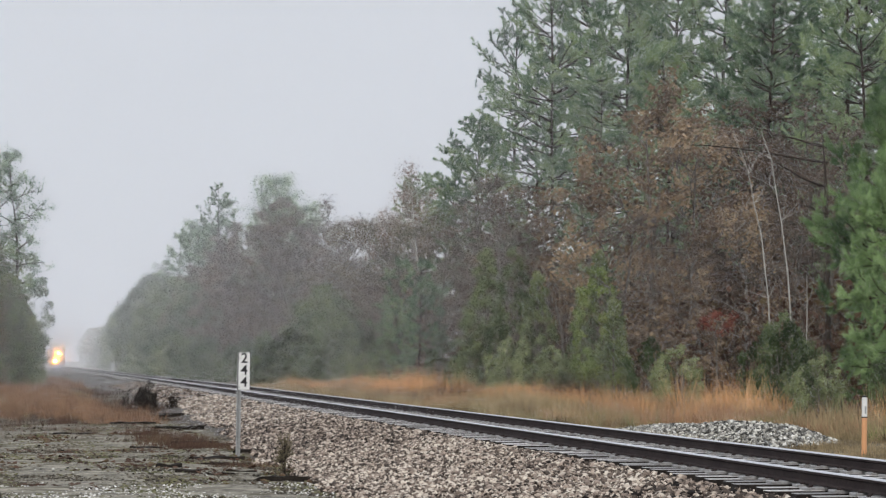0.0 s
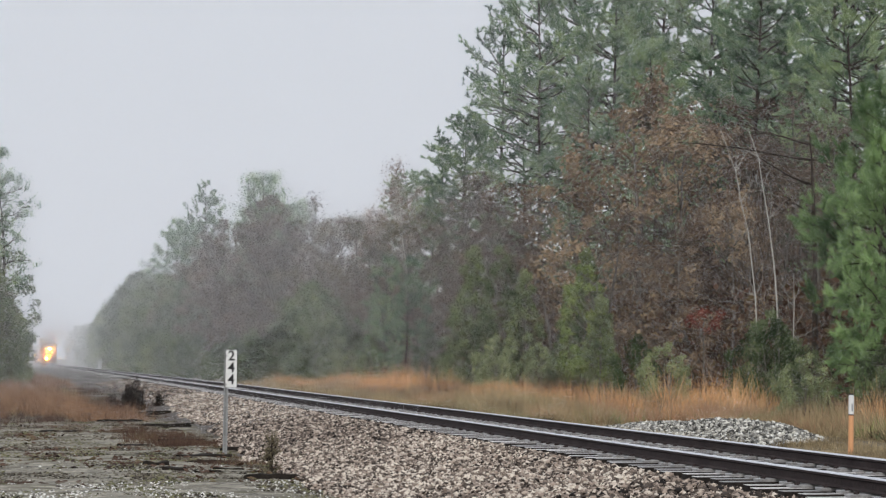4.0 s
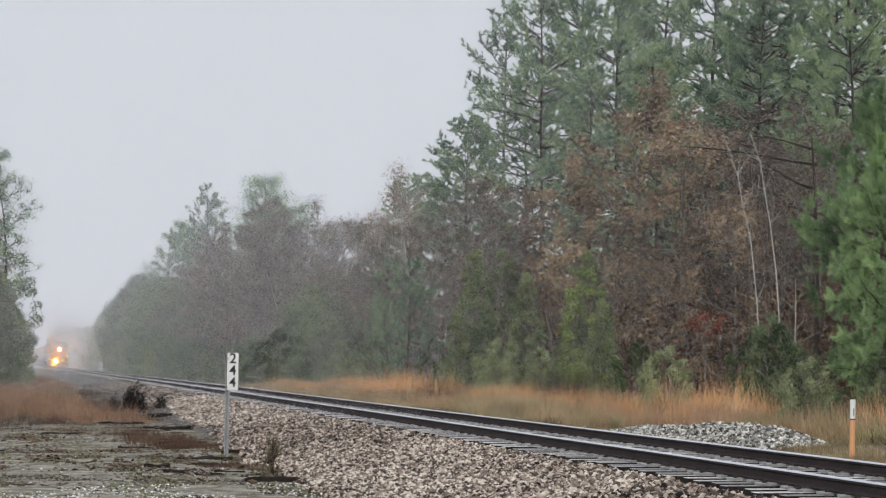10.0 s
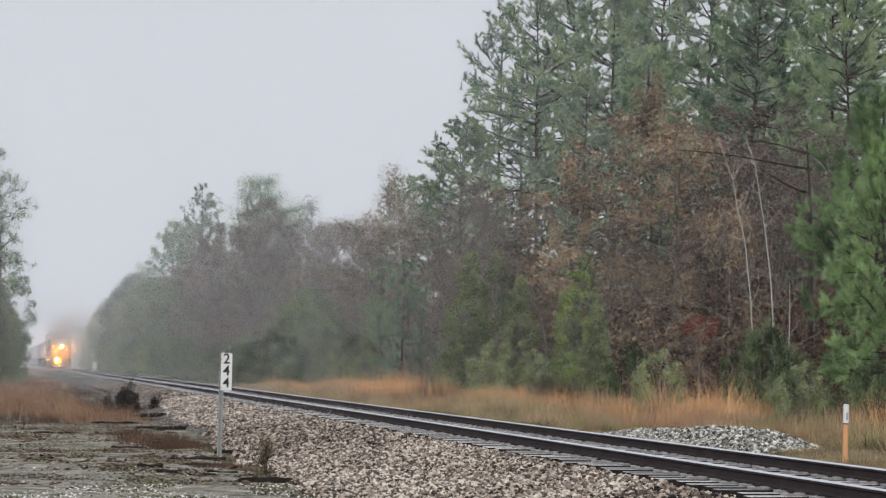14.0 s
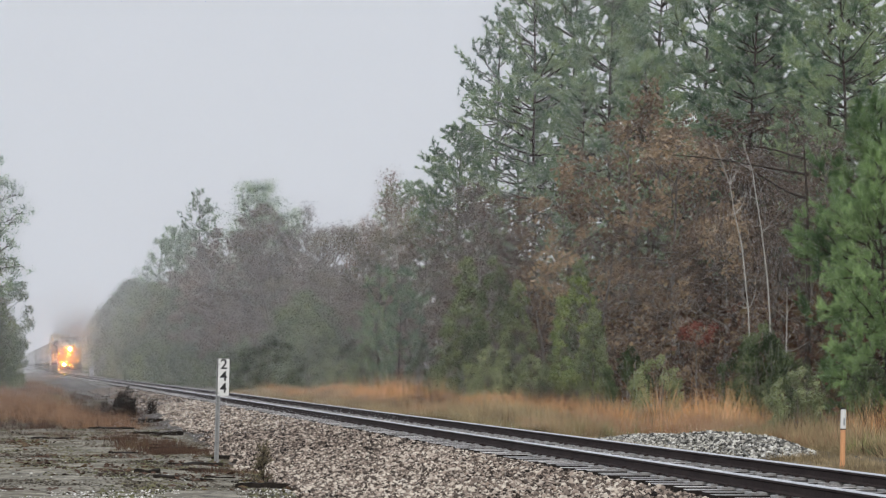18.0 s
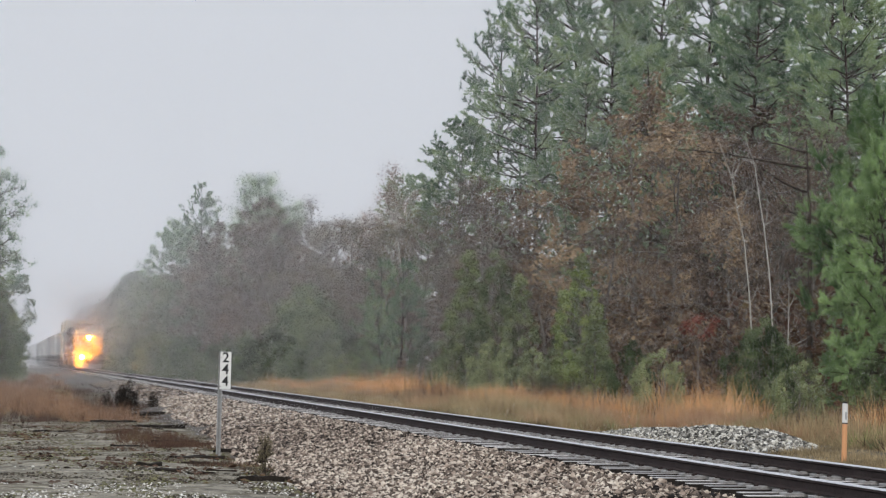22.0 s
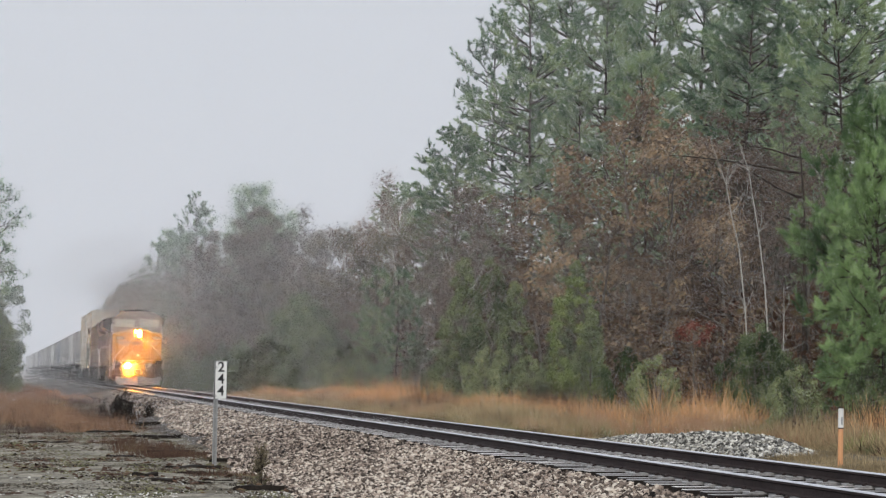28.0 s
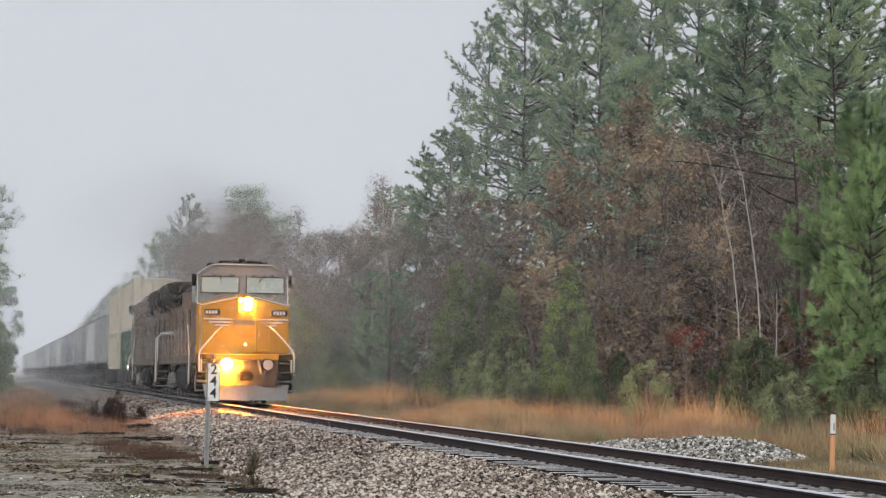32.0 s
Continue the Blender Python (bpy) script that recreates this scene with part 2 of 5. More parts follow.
    "smoke": vapour("exhaust_smoke", (0.22, 0.185, 0.165)),
    }


for dull in ("soot", "rail", "creosote_shade", "char"):
    M[dull].node_tree.nodes["Principled BSDF"].inputs["Specular IOR Level"].default_value = 0.15


# ---- mesh tools ----
def mesh(name, verts, faces, mat=None, smooth=False):
    """verts: (n, 3) array; faces: (m, 3) or (m, 4) array, or a list of index tuples."""
    me = bpy.data.meshes.new(name)
    if isinstance(faces, np.ndarray):
        k = faces.shape[1]
        me.vertices.add(len(verts))
        me.vertices.foreach_set("co", np.asarray(verts, dtype=np.float32).ravel())
        me.loops.add(faces.size)
        me.loops.foreach_set("vertex_index", faces.astype(np.int32).ravel())
        me.polygons.add(len(faces))
        me.polygons.foreach_set("loop_start", np.arange(0, faces.size, k, dtype=np.int32))
        me.update(calc_edges=True)
    else:
        me.from_pydata([tuple(v) for v in verts], [], faces)
        me.update()
    if smooth:
        me.polygons.foreach_set("use_smooth", np.ones(len(me.polygons), dtype=bool))
    if mat:
        me.materials.append(mat)
    return me


def part(name, bm, mat, parent, label="", smooth=False):
    """Links a bmesh or a mesh as one mesh object under a thing or a part."""
    if isinstance(bm, bmesh.types.BMesh):
        me = bpy.data.meshes.new(name)
        bm.to_mesh(me)
        bm.free()
        me.materials.append(mat)
        if smooth:
            me.polygons.foreach_set("use_smooth", np.ones(len(me.polygons), dtype=bool))
    else:
        me = bm
    ob = new(name, me)
    ob.parent = parent
    return tagged(ob, label)


def thing(name, label, category, group="", kind="", at=None):
    ob = new(name)
    ob.empty_display_size = 0.2
    if at:
        ob.matrix_basis = at
    return tagged(ob, label, category, group, kind)


def boxes(*items, bevel=0.0):
    """A bmesh of boxes (x0, x1, y0, y1, z0, z1)."""
    bm = bmesh.new()
    for x0, x1, y0, y1, z0, z1 in items:
        bmesh.ops.create_cube(bm, size=1, matrix=Matrix.Translation(((x0 + x1) / 2, (y0 + y1) / 2, (z0 + z1) / 2)) @ Matrix.Diagonal((x1 - x0, y1 - y0, z1 - z0, 1)))
    if bevel:
        bmesh.ops.bevel(bm, geom=bm.edges[:], offset=bevel, segments=1, affect="EDGES", clamp_overlap=True)
    return bm


def extruded(outline, along, a, b, bevel=0.0):
    """A closed outline of (u, v) points pushed along x, y or z from a to b. For y the outline is (x, z); for x it is (y, z)."""
    bm = bmesh.new()
    put = {"y": lambda u, v, s: (u, s, v), "x": lambda u, v, s: (s, u, v), "z": lambda u, v, s: (u, v, s)}[along]
    lo = [bm.verts.new(put(u, v, a)) for u, v in outline]
    hi = [bm.verts.new(put(u, v, b)) for u, v in outline]
    k = len(outline)
    bm.faces.new(lo)
    bm.faces.new(hi[::-1])
    for i in range(k):
        bm.faces.new((lo[i], hi[i], hi[(i + 1) % k], lo[(i + 1) % k]))
    bmesh.ops.recalc_face_normals(bm, faces=bm.faces[:])
    if bevel:
        bmesh.ops.bevel(bm, geom=bm.edges[:], offset=bevel, segments=2, affect="EDGES", clamp_overlap=True)
    return bm


def rod(bm, points, radius, sides=6):
    """A bent round bar through the points, added to bm."""
    pts = [Vector(p) for p in points]
    rings = []
    for i, p in enumerate(pts):
        way = (pts[min(i + 1, len(pts) - 1)] - pts[max(i - 1, 0)]).normalized()
        u = way.orthogonal().normalized()
        v = way.cross(u)
        rings.append([bm.verts.new(p + (u * math.cos(6.2832 * j / sides) + v * math.sin(6.2832 * j / sides)) * radius) for j in range(sides)])
    for r, s in zip(rings, rings[1:]):
        for j in range(sides):
            bm.faces.new((r[j], r[(j + 1) % sides], s[(j + 1) % sides], s[j]))
    bm.faces.new(rings[0][::-1])
    bm.faces.new(rings[-1])
    return bm


def rods(*lines, radius=0.02, sides=6):
    bm = bmesh.new()
    for pts in lines:
        rod(bm, pts, radius, sides)
    return bm


def disc(centre, radius, depth, axis="y", sides=24, bevel=0.0):
    bm = bmesh.new()
    turn = {"y": Matrix.Rotation(radians(90), 4, "X"), "x": Matrix.Rotation(radians(90), 4, "Y"), "z": Matrix.Identity(4)}[axis]
    bmesh.ops.create_cone(bm, cap_ends=True, segments=sides, radius1=radius, radius2=radius, depth=depth, matrix=Matrix.Translation(centre) @ turn)
    if bevel:
        bmesh.ops.bevel(bm, geom=[e for e in bm.edges if len(e.link_faces) == 2 and e.calc_face_angle() > 1], offset=bevel, segments=2, affect="EDGES")
    return bm


def join_bm(*bms):
    out = bmesh.new()
    for b in bms:
        me = bpy.data.meshes.new("tmp")
        b.to_mesh(me)
        b.free()
        out.from_mesh(me)
        bpy.data.meshes.remove(me)
    return out


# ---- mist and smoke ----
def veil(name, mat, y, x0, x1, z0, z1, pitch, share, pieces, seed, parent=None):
    """A flat upright sheet that stands in for haze or smoke: hair-thin streaks, one over the other, that together take
    share(u, w) of the light passing; u and w run from -1 to 1 across and up.
    """
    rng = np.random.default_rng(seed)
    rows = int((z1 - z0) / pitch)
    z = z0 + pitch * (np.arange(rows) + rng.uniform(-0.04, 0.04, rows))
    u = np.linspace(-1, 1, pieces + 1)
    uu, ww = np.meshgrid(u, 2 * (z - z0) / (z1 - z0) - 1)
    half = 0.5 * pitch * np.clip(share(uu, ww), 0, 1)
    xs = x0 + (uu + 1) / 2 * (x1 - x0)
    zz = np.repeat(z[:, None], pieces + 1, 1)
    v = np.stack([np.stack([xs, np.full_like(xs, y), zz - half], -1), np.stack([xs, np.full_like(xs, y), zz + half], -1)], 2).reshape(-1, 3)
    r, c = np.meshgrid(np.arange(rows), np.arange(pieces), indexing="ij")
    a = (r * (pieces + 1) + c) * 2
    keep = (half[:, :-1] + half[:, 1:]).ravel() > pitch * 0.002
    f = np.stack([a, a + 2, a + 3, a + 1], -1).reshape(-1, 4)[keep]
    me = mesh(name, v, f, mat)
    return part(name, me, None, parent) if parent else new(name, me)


def round_share(thick, lump, seed):
    """Thickest in the middle, gone at the rim, uneven between."""
    a, b, c, d = np.random.default_rng(seed).uniform(0, 6.28, 4)
    def share(u, w):
        r = np.clip(1 - (u * u + w * w), 0, 1)
        wave = np.sin(3.1 * u + 2.3 * w + a) + np.sin(-4.7 * u + 3.9 * w + b) + 0.6 * np.sin(8.3 * u + 5.1 * w + c) + 0.6 * np.sin(-7.1 * u + 9.7 * w + d)
        return thick * r * r * np.clip(1 + lump * wave / 2, 0.05, 2)
    return share


# ---- plants ----
class Wood:
    """Gathers tapered limbs."""
    def __init__(self):
        self.v, self.f, self.n = [], [], 0

    def limb(self, pts, r0, r1, sides=5):
        pts = np.asarray(pts, float)
        k = len(pts)
        way = np.gradient(pts, axis=0)
        way /= np.linalg.norm(way, axis=1)[:, None] + 1e-9
        ref = np.array([0.31, 0.52, 0.8]) if abs(way[0, 2]) < 0.9 else np.array([1.0, 0.2, 0])
        u = np.cross(way, ref)
        u /= np.linalg.norm(u, axis=1)[:, None] + 1e-9
        w = np.cross(way, u)
        a = np.linspace(0, 2 * np.pi, sides, endpoint=False)
        r = np.linspace(r0, r1, k)[:, None, None]
        ring = pts[:, None, :] + r * (u[:, None, :] * np.cos(a)[None, :, None] + w[:, None, :] * np.sin(a)[None, :, None])
        self.v.append(ring.reshape(-1, 3))
        i, j = np.meshgrid(np.arange(k - 1), np.arange(sides), indexing="ij")
        j2 = (j + 1) % sides
        f = np.stack([i * sides + j, i * sides + j2, (i + 1) * sides + j2, (i + 1) * sides + j], -1).reshape(-1, 4) + self.n
        self.f.append(f)
        self.n += k * sides

    def mesh(self, name, mat):
        return mesh(name, np.concatenate(self.v), np.concatenate(self.f), mat, True)


def unit(v):
    return v / (np.linalg.norm(v, axis=-1, keepdims=True) + 1e-9)


def blades(at, way, length, width, rng, spread=0.8, each=10):
    """Thin pointed blades, `each` at every place, fanned round its way."""
    n = len(at)
    d = unit(np.repeat(unit(way), each, 0) + rng.normal(0, spread, (n * each, 3)))
    root = np.repeat(at, each, 0)
    ln = length * rng.uniform(0.6, 1.15, (n * each, 1))
    side = unit(np.cross(d, rng.normal(0, 1, (n * each, 3)))) * width / 2
    v = np.stack([root + side, root - side, root + d * ln], 1).reshape(-1, 3)
    return v, np.arange(len(v)).reshape(-1, 3)


def leaves(at, size, rng, flat=0.3, out=None, stray=0.6):
    """Diamond leaves at the places; out: the way their faces turn, give or take stray."""
    n = len(at)
    if out is None:
        a = unit(rng.normal(0, 1, (n, 3)) * np.array([1, 1, flat + 0.4]))
        b = unit(np.cross(a, rng.normal(0, 1, (n, 3))))
    else:
        face = unit(unit(out) + rng.normal(0, stray, (n, 3)))
        a = unit(np.cross(face, rng.normal(0, 1, (n, 3))))
        b = np.cross(face, a)
    s = size * rng.uniform(0.6, 1.3, (n, 1))
    v = np.stack([at - a * s * 0.6, at - b * s * 0.38, at + a * s * 0.6, at + b * s * 0.38], 1).reshape(-1, 3)
    return v, np.arange(len(v)).reshape(-1, 4)


def curve(start, way, length, rng, droop=0.0, wob=0.12, k=5):
    p, d, out = np.array(start, float), unit(np.array(way, float)), [np.array(start, float)]
    for i in range(k - 1):
        d = unit(d + rng.normal(0, wob, 3) + np.array([0, 0, droop]))
        p = p + d * length / (k - 1)
        out.append(p)
    return np.array(out)


def pine_meshes(seed, height, bare, radius, whorls, tuft, mat, lean=0.02, thick=0.16, each=10, wide=0.045, dense=1.0, spread=0.5, inner=0.45, brush=3, fine=True):
    """Trunk and crown of a pine: whorls of limbs that carry tufts of long needles. bare: share of the trunk with no crown."""
    rng = np.random.default_rng(seed)
    w = Wood()
    trunk = curve((0, 0, -0.3), (rng.normal(0, lean), rng.normal(0, lean), 1), height + 0.3, rng, 0.03, 0.02, 9)
    w.limb(trunk, thick, 0.03, 8)
    at, way = [], []
    for i in range(whorls):
        u = bare + (1 - bare) * (i + rng.uniform(0, 0.8)) / whorls
        q = min(u, 0.99) * 8
        c = trunk[int(q)] * (1 - q % 1) + trunk[min(int(q) + 1, 8)] * (q % 1)
        s = (u - bare) / (1 - bare)
        reach = radius * (min(1, 0.55 + 1.4 * s) if s < 0.35 else (1 - ((s - 0.35) / 0.65) ** 2.4 * 0.8))
        for j in range(rng.integers(3, 6)):
            a = rng.uniform(0, 6.283)
            ln = reach * rng.uniform(0.55, 1.15)
            p = curve(c, (math.cos(a), math.sin(a), -0.1 + 0.75 * s), ln, rng, 0.05, 0.13, 6)
            w.limb(p, 0.010 + 0.011 * ln, 0.006, 4)
            for k in range(int((3 + ln * 2.2) * dense)):
                t = rng.uniform(inner, 1.0) ** 0.8 * 4.99
                b = p[int(t)] * (1 - t % 1) + p[int(t) + 1] * (t % 1)
                d = unit(unit(p[int(t) + 1] - p[int(t)]) + rng.normal(0, 0.7, 3) + np.array([0, 0, 0.25]))
                tw = b + d * rng.uniform(0.15, 0.6) * (0.5 + ln * 0.16)
                if fine:
                    w.limb([b, tw], 0.008, 0.005, 3)
                for x in range(brush):
                    at.append(b + (tw - b) * (1 - 0.8 * x / brush))
                    way.append(d + np.array([0, 0, 0.2]))
    at.append(trunk[-1])
    way.append((0, 0, 1))
    v, f = blades(np.array(at), np.array(way), tuft, wide, rng, spread, each)
    return w.mesh("trunk", M["bark"]), mesh("crown", v, f, mat)


def broadleaf_meshes(seed, height, radius, count, leaf, mat, bark, bole=0.25, limbs=9, cone=0.0, up=0.7, thick=0.012, stems=1, clump=0.35, fine=True):
    """Trunk with three orders of limbs, and a crown of single leaves round the twigs."""
    rng = np.random.default_rng(seed)
    w = Wood()
    tips = []
    for st in range(stems):
        lean = 0.03 if stems == 1 else 0.45
        h = height * (1 if stems == 1 else rng.uniform(0.6, 1))
        trunk = curve((rng.normal(0, 0.1 * (stems - 1)), rng.normal(0, 0.1 * (stems - 1)), -0.2), (rng.normal(0, lean), rng.normal(0, lean), 1), h * 0.92, rng, 0.05, 0.07, 8)
        w.limb(trunk, thick * height, 0.012, 7)
        for i in range(limbs):
            u = bole + (1 - bole) * (i + rng.uniform(0, 0.9)) / limbs
            q = min(u, 0.98) * 7
            c = trunk[int(q)] * (1 - q % 1) + trunk[int(q) + 1] * (q % 1)
            s = (u - bole) / (1 - bole)
            prof = (1 - cone) * math.sqrt(max(0.08, 1 - (2 * s - 0.75) ** 2 * 0.75)) + cone * (1.05 - s)
            a = i * 2.4 + rng.uniform(-0.6, 0.6)
            ln = radius * prof * rng.uniform(0.7, 1.15)
            p = curve(c, (math.cos(a), math.sin(a), up * rng.uniform(0.4, 1.2)), ln, rng, 0.02, 0.16, 6)
            w.limb(p, thick * height * 0.35 * (1 - 0.6 * s), 0.01, 5)
            for k in range(6):
                t = rng.uniform(0.25, 1) * 4.99
                b = p[int(t)]
                d = unit(p[int(t) + 1] - p[int(t)]) + rng.normal(0, 0.65, 3) + np.array([0, 0, 0.15])
                p2 = curve(b, d, ln * rng.uniform(0.25, 0.5) + 0.2, rng, 0.02, 0.2, 4)
                w.limb(p2, 0.014 + 0.0012 * height, 0.008, 4)
                for x in range(3):
                    d3 = unit(p2[-1] - p2[0]) + rng.normal(0, 0.8, 3)
                    p3 = curve(p2[rng.integers(1, 4)], d3, rng.uniform(0.3, 0.8) * (0.4 + radius * 0.16), rng, 0, 0.25, 3)
                    if fine:
                        w.limb(p3, 0.008, 0.004, 3)
                    tips += [p3[1], p3[2], p2[-1]]
    tips = np.array(tips)
    tip = tips[rng.integers(0, len(tips), count)]
    pick = tip + rng.normal(0, 1, (count, 3)) * clump * (0.4 + radius * 0.13) * np.array([1, 1, 0.8])
    pick[:, 2] = np.maximum(pick[:, 2], 0.05)
    out = unit(pick - tip) + 0.8 * unit(pick - np.array([0, 0, height * 0.45])) + np.array([0, 0, 0.4])
    v, f = leaves(pick, leaf, rng, out=out, stray=0.45)
    return w.mesh("trunk", bark), mesh("crown", v, f, mat)


def bushy_meshes(seed, height, radius, count, leaf, mat, bark, base=0.05, lobes=60, lobe=0.9, cone=0.0, thick=0.012, stray=0.5, tall=0.75):
    """A dense crown of leafy lobes round a trunk: leaves lie on the outside of each lobe, the limbs run to their middles."""
    rng = np.random.default_rng(seed)
    w = Wood()
    trunk = curve((0, 0, -0.3), (rng.normal(0, 0.03), rng.normal(0, 0.03), 1), height * 0.9, rng, 0.04, 0.04, 8)
    w.limb(trunk, thick * height, 0.015, 7)
    u = (np.arange(lobes) + rng.uniform(0, 1, lobes)) / lobes
    prof = (1 - cone) * np.sqrt(np.clip(1 - (2 * u - 0.8) ** 2 * 0.8, 0.05, 1)) + cone * (1.08 - u)
    a = np.arange(lobes) * 2.4 + rng.uniform(-0.7, 0.7, lobes)
    r = radius * prof * rng.uniform(0.45, 1.0, lobes) ** 0.6
    z = height * (base + (0.97 - base) * u) * rng.uniform(0.94, 1.04, lobes)
    mid = np.stack([r * np.cos(a), r * np.sin(a), z], 1)
    size = lobe * rng.uniform(0.55, 1.35, lobes) * (1.1 - 0.45 * u)
    for c in mid:
        q = np.clip((c[2] - 0.5 * math.hypot(c[0], c[1])) / (height * 0.9), 0.02, 0.98) * 7
        root = trunk[int(q)] * (1 - q % 1) + trunk[int(q) + 1] * (q % 1)
        w.limb([root, root * 0.5 + c * 0.5 + rng.normal(0, 0.12, 3), c], 0.0035 * height, 0.008, 4)
    pick = rng.choice(lobes, count, p=size ** 2 / np.sum(size ** 2))
    way = unit(rng.normal(0, 1, (count, 3)) + 0.45 * unit(mid[pick] - np.array([0, 0, height * 0.4])) + np.array([0, 0, 0.25]))
    far = size[pick][:, None] * np.clip(1 - np.abs(rng.normal(0, 0.22, (count, 1))) + rng.normal(0, 0.2, (count, 1)), 0.1, 1.7)
    at = mid[pick] + way * far * np.array([1, 1, tall])
    at[:, 2] = np.maximum(at[:, 2], 0.05)
    v, f = leaves(at, leaf, rng, out=way + 0.4 * unit(at - np.array([0, 0, height * 0.4])) + np.array([0, 0, 0.3]), stray=stray)
    return w.mesh("trunk", bark), mesh("crown", v, f, mat)


def tree(name, meshes, label, category, group, m):
    ob = thing(name, label, category, group, at=m)
    part("trunk", meshes[0], None, ob)
    part("crown", meshes[1], None, ob)
    return ob


def stand(x, y, size, base, rng, wide=1.0, z=0.0):
    """A pose with a free turn and the scale that brings a tree of height base to size."""
    s = size / base
    return Matrix.Translation((x, y, z + sag(y))) @ Matrix.Rotation(rng.uniform(0, 6.283), 4, "Z") @ Matrix.Diagonal((s * wide, s * wide, s, 1))


def grove(name, variants, base, places, label, category, group, seed, wide=1.0, z=0.0):
    rng = random.Random(seed)
    for i, (x, y, h) in enumerate(places):
        tree(name, variants[i % len(variants)], label, category, group, stand(x, y, h, base, rng, wide * rng.uniform(0.9, 1.1), z))


# ---- ground, yard and ballast ----
TRACK_X = 8.25
RAIL_Z = 0.612


def swing(y):
    """How far the line swings to the right, far up the track."""
    return 1.35 * (1 - math.exp(-max(0.0, y - 75) / 210))


def sag(y):
    """The land falls slightly away, far up the track."""
    return -0.0011 * min(max(0.0, y - 85), 900)


def on_track(y, turn=0.0):
    """A pose on the rails at y, heading along the line."""
    return pose(TRACK_X + swing(y), y, RAIL_Z + sag(y), 0, 0, turn - math.degrees(swing(y + 1) - swing(y)))


def height(x, y):
    """The lie of the land: nearly flat, a shallow ditch past the track."""
    d = 0.12 * noise.noise((x * 0.07, y * 0.05, 0)) + 0.05 * noise.noise((x * 0.4, y * 0.3, 3))
    return d * min(1, abs(y) / 20 + 0.3) - 0.12 * math.exp(-((x - 12.8) / 1.2) ** 2) + sag(y)


def ground_sheet():
    xs = [-3000, -900, -300, -120, -60] + [-30 + 1.2 * i for i in range(75)] + [75, 110, 160, 300, 900, 3000]
    ys = [-3000, -600, -150, -60, -30, -15] + [1.5 * i for i in range(100)] + [160 + 12 * i for i in range(35)] + [650, 800, 1100, 1600, 3000]
    v = [(x, y, height(x, y) if -40 < x < 70 and -20 < y < 500 else sag(y)) for y in ys for x in xs]
    n = len(xs)
    f = np.array([(j * n + i, j * n + i + 1, (j + 1) * n + i + 1, (j + 1) * n + i) for j in range(len(ys) - 1) for i in range(n - 1)])
    ob = new("ground", mesh("ground", np.array(v), f, M["ground"], True))
    return tagged(ob, "damp brown soil with sparse moss beside the railway", "ground", kind="structure")


ground_sheet()


def yard_patch():
    """Bare mossy hardpan beside the ballast, with an uneven edge."""
    rng = np.random.default_rng(4)
    v, f, nx, ny = [], [], 60, 110
    for j in range(ny + 1):
        y = 14 + 48 * j / ny
        edge = 3.75 + 0.022 * max(0, y - 30) + 0.3 * noise.noise((0, y * 0.35, 5))
        for i in range(nx + 1):
            x = -9 + (edge + 9) * i / nx
            rim = min(i, nx - i, j, ny - j) / 3
            v.append((x, y, height(x, y) + min(1, rim) * 0.03 - 0.012 + 0.03 * noise.noise((x * 1.3, y * 0.6, 8)) + 0.012 * noise.noise((x * 3.1, y * 1.7, 4))))
    f = np.array([(j * (nx + 1) + i, j * (nx + 1) + i + 1, (j + 1) * (nx + 1) + i + 1, (j + 1) * (nx + 1) + i) for j in range(ny) for i in range(nx)])
    ob = new("pavement", mesh("yard", np.array(v), f, M["yard"], True))
    tagged(ob, "bare grey hardpan with patches of moss and scattered grit", "ground", kind="structure")


yard_patch()


def bed_height(x):
    d = abs(x - TRACK_X)
    if d < 0.66:
        return RAIL_Z - 0.235
    if d < 1.32:
        return RAIL_Z - 0.235
    return max(-0.15, RAIL_Z - 0.205 - (d - 1.32) * 0.145 if x < TRACK_X else RAIL_Z - 0.245 - (d - 1.75) * 0.28)


def ballast():
    xs = [3.0, 3.6, 4.2, 4.8, 5.4, 6.0, 6.5, 6.8, 7.0, 7.55, 7.65, 8.25, 8.85, 8.95, 9.5, 9.7, 10.0, 10.6, 11.3, 12.2]
    ys = [-60, -40, -20] + [2.0 * i for i in range(60)] + [120 + 20 * i for i in range(60)]
    v = [(x + swing(y), y, sag(y) + bed_height(x) + 0.04 * noise.noise((x * 1.7, y * 0.8, 2)) * (abs(x - TRACK_X) > 1.8)) for y in ys for x in xs]
    n = len(xs)
    f = np.array([(j * n + i, j * n + i + 1, (j + 1) * n + i + 1, (j + 1) * n + i) for j in range(len(ys) - 1) for i in range(n - 1)])
    ob = new("ballast_bed", mesh("bed", np.array(v), f, M["bed"], True))
    tagged(ob, "bank of brown and grey crushed stone under the track", "ballast", kind="structure")


ballast()


def stones(name, at, size, mat, rng, flat=0.75):
    """Angular stones (pushed octahedra) at the places."""
    n = len(at)
    base = np.array([(1, 0, 0), (-1, 0, 0), (0, 1, 0), (0, -1, 0), (0, 0, 1), (0, 0, -1)], float)
    tri = np.array([(0, 2, 4), (2, 1, 4), (1, 3, 4), (3, 0, 4), (3, 1, 5), (0, 3, 5)])
    s = size * rng.uniform(0.4, 1.45, (n, 1, 1)) * np.array([1, 1, flat]) * rng.uniform(0.7, 1.2, (n, 1, 3))
    v = base[None] * s + rng.normal(0, 0.22, (n, 6, 3)) * size * np.array([1, 1, flat])
    a, b = rng.uniform(0, 6.283, n), rng.uniform(-0.7, 0.7, n)
    ca, sa, cb, sb = np.cos(a), np.sin(a), np.cos(b), np.sin(b)
    r = np.zeros((n, 3, 3))
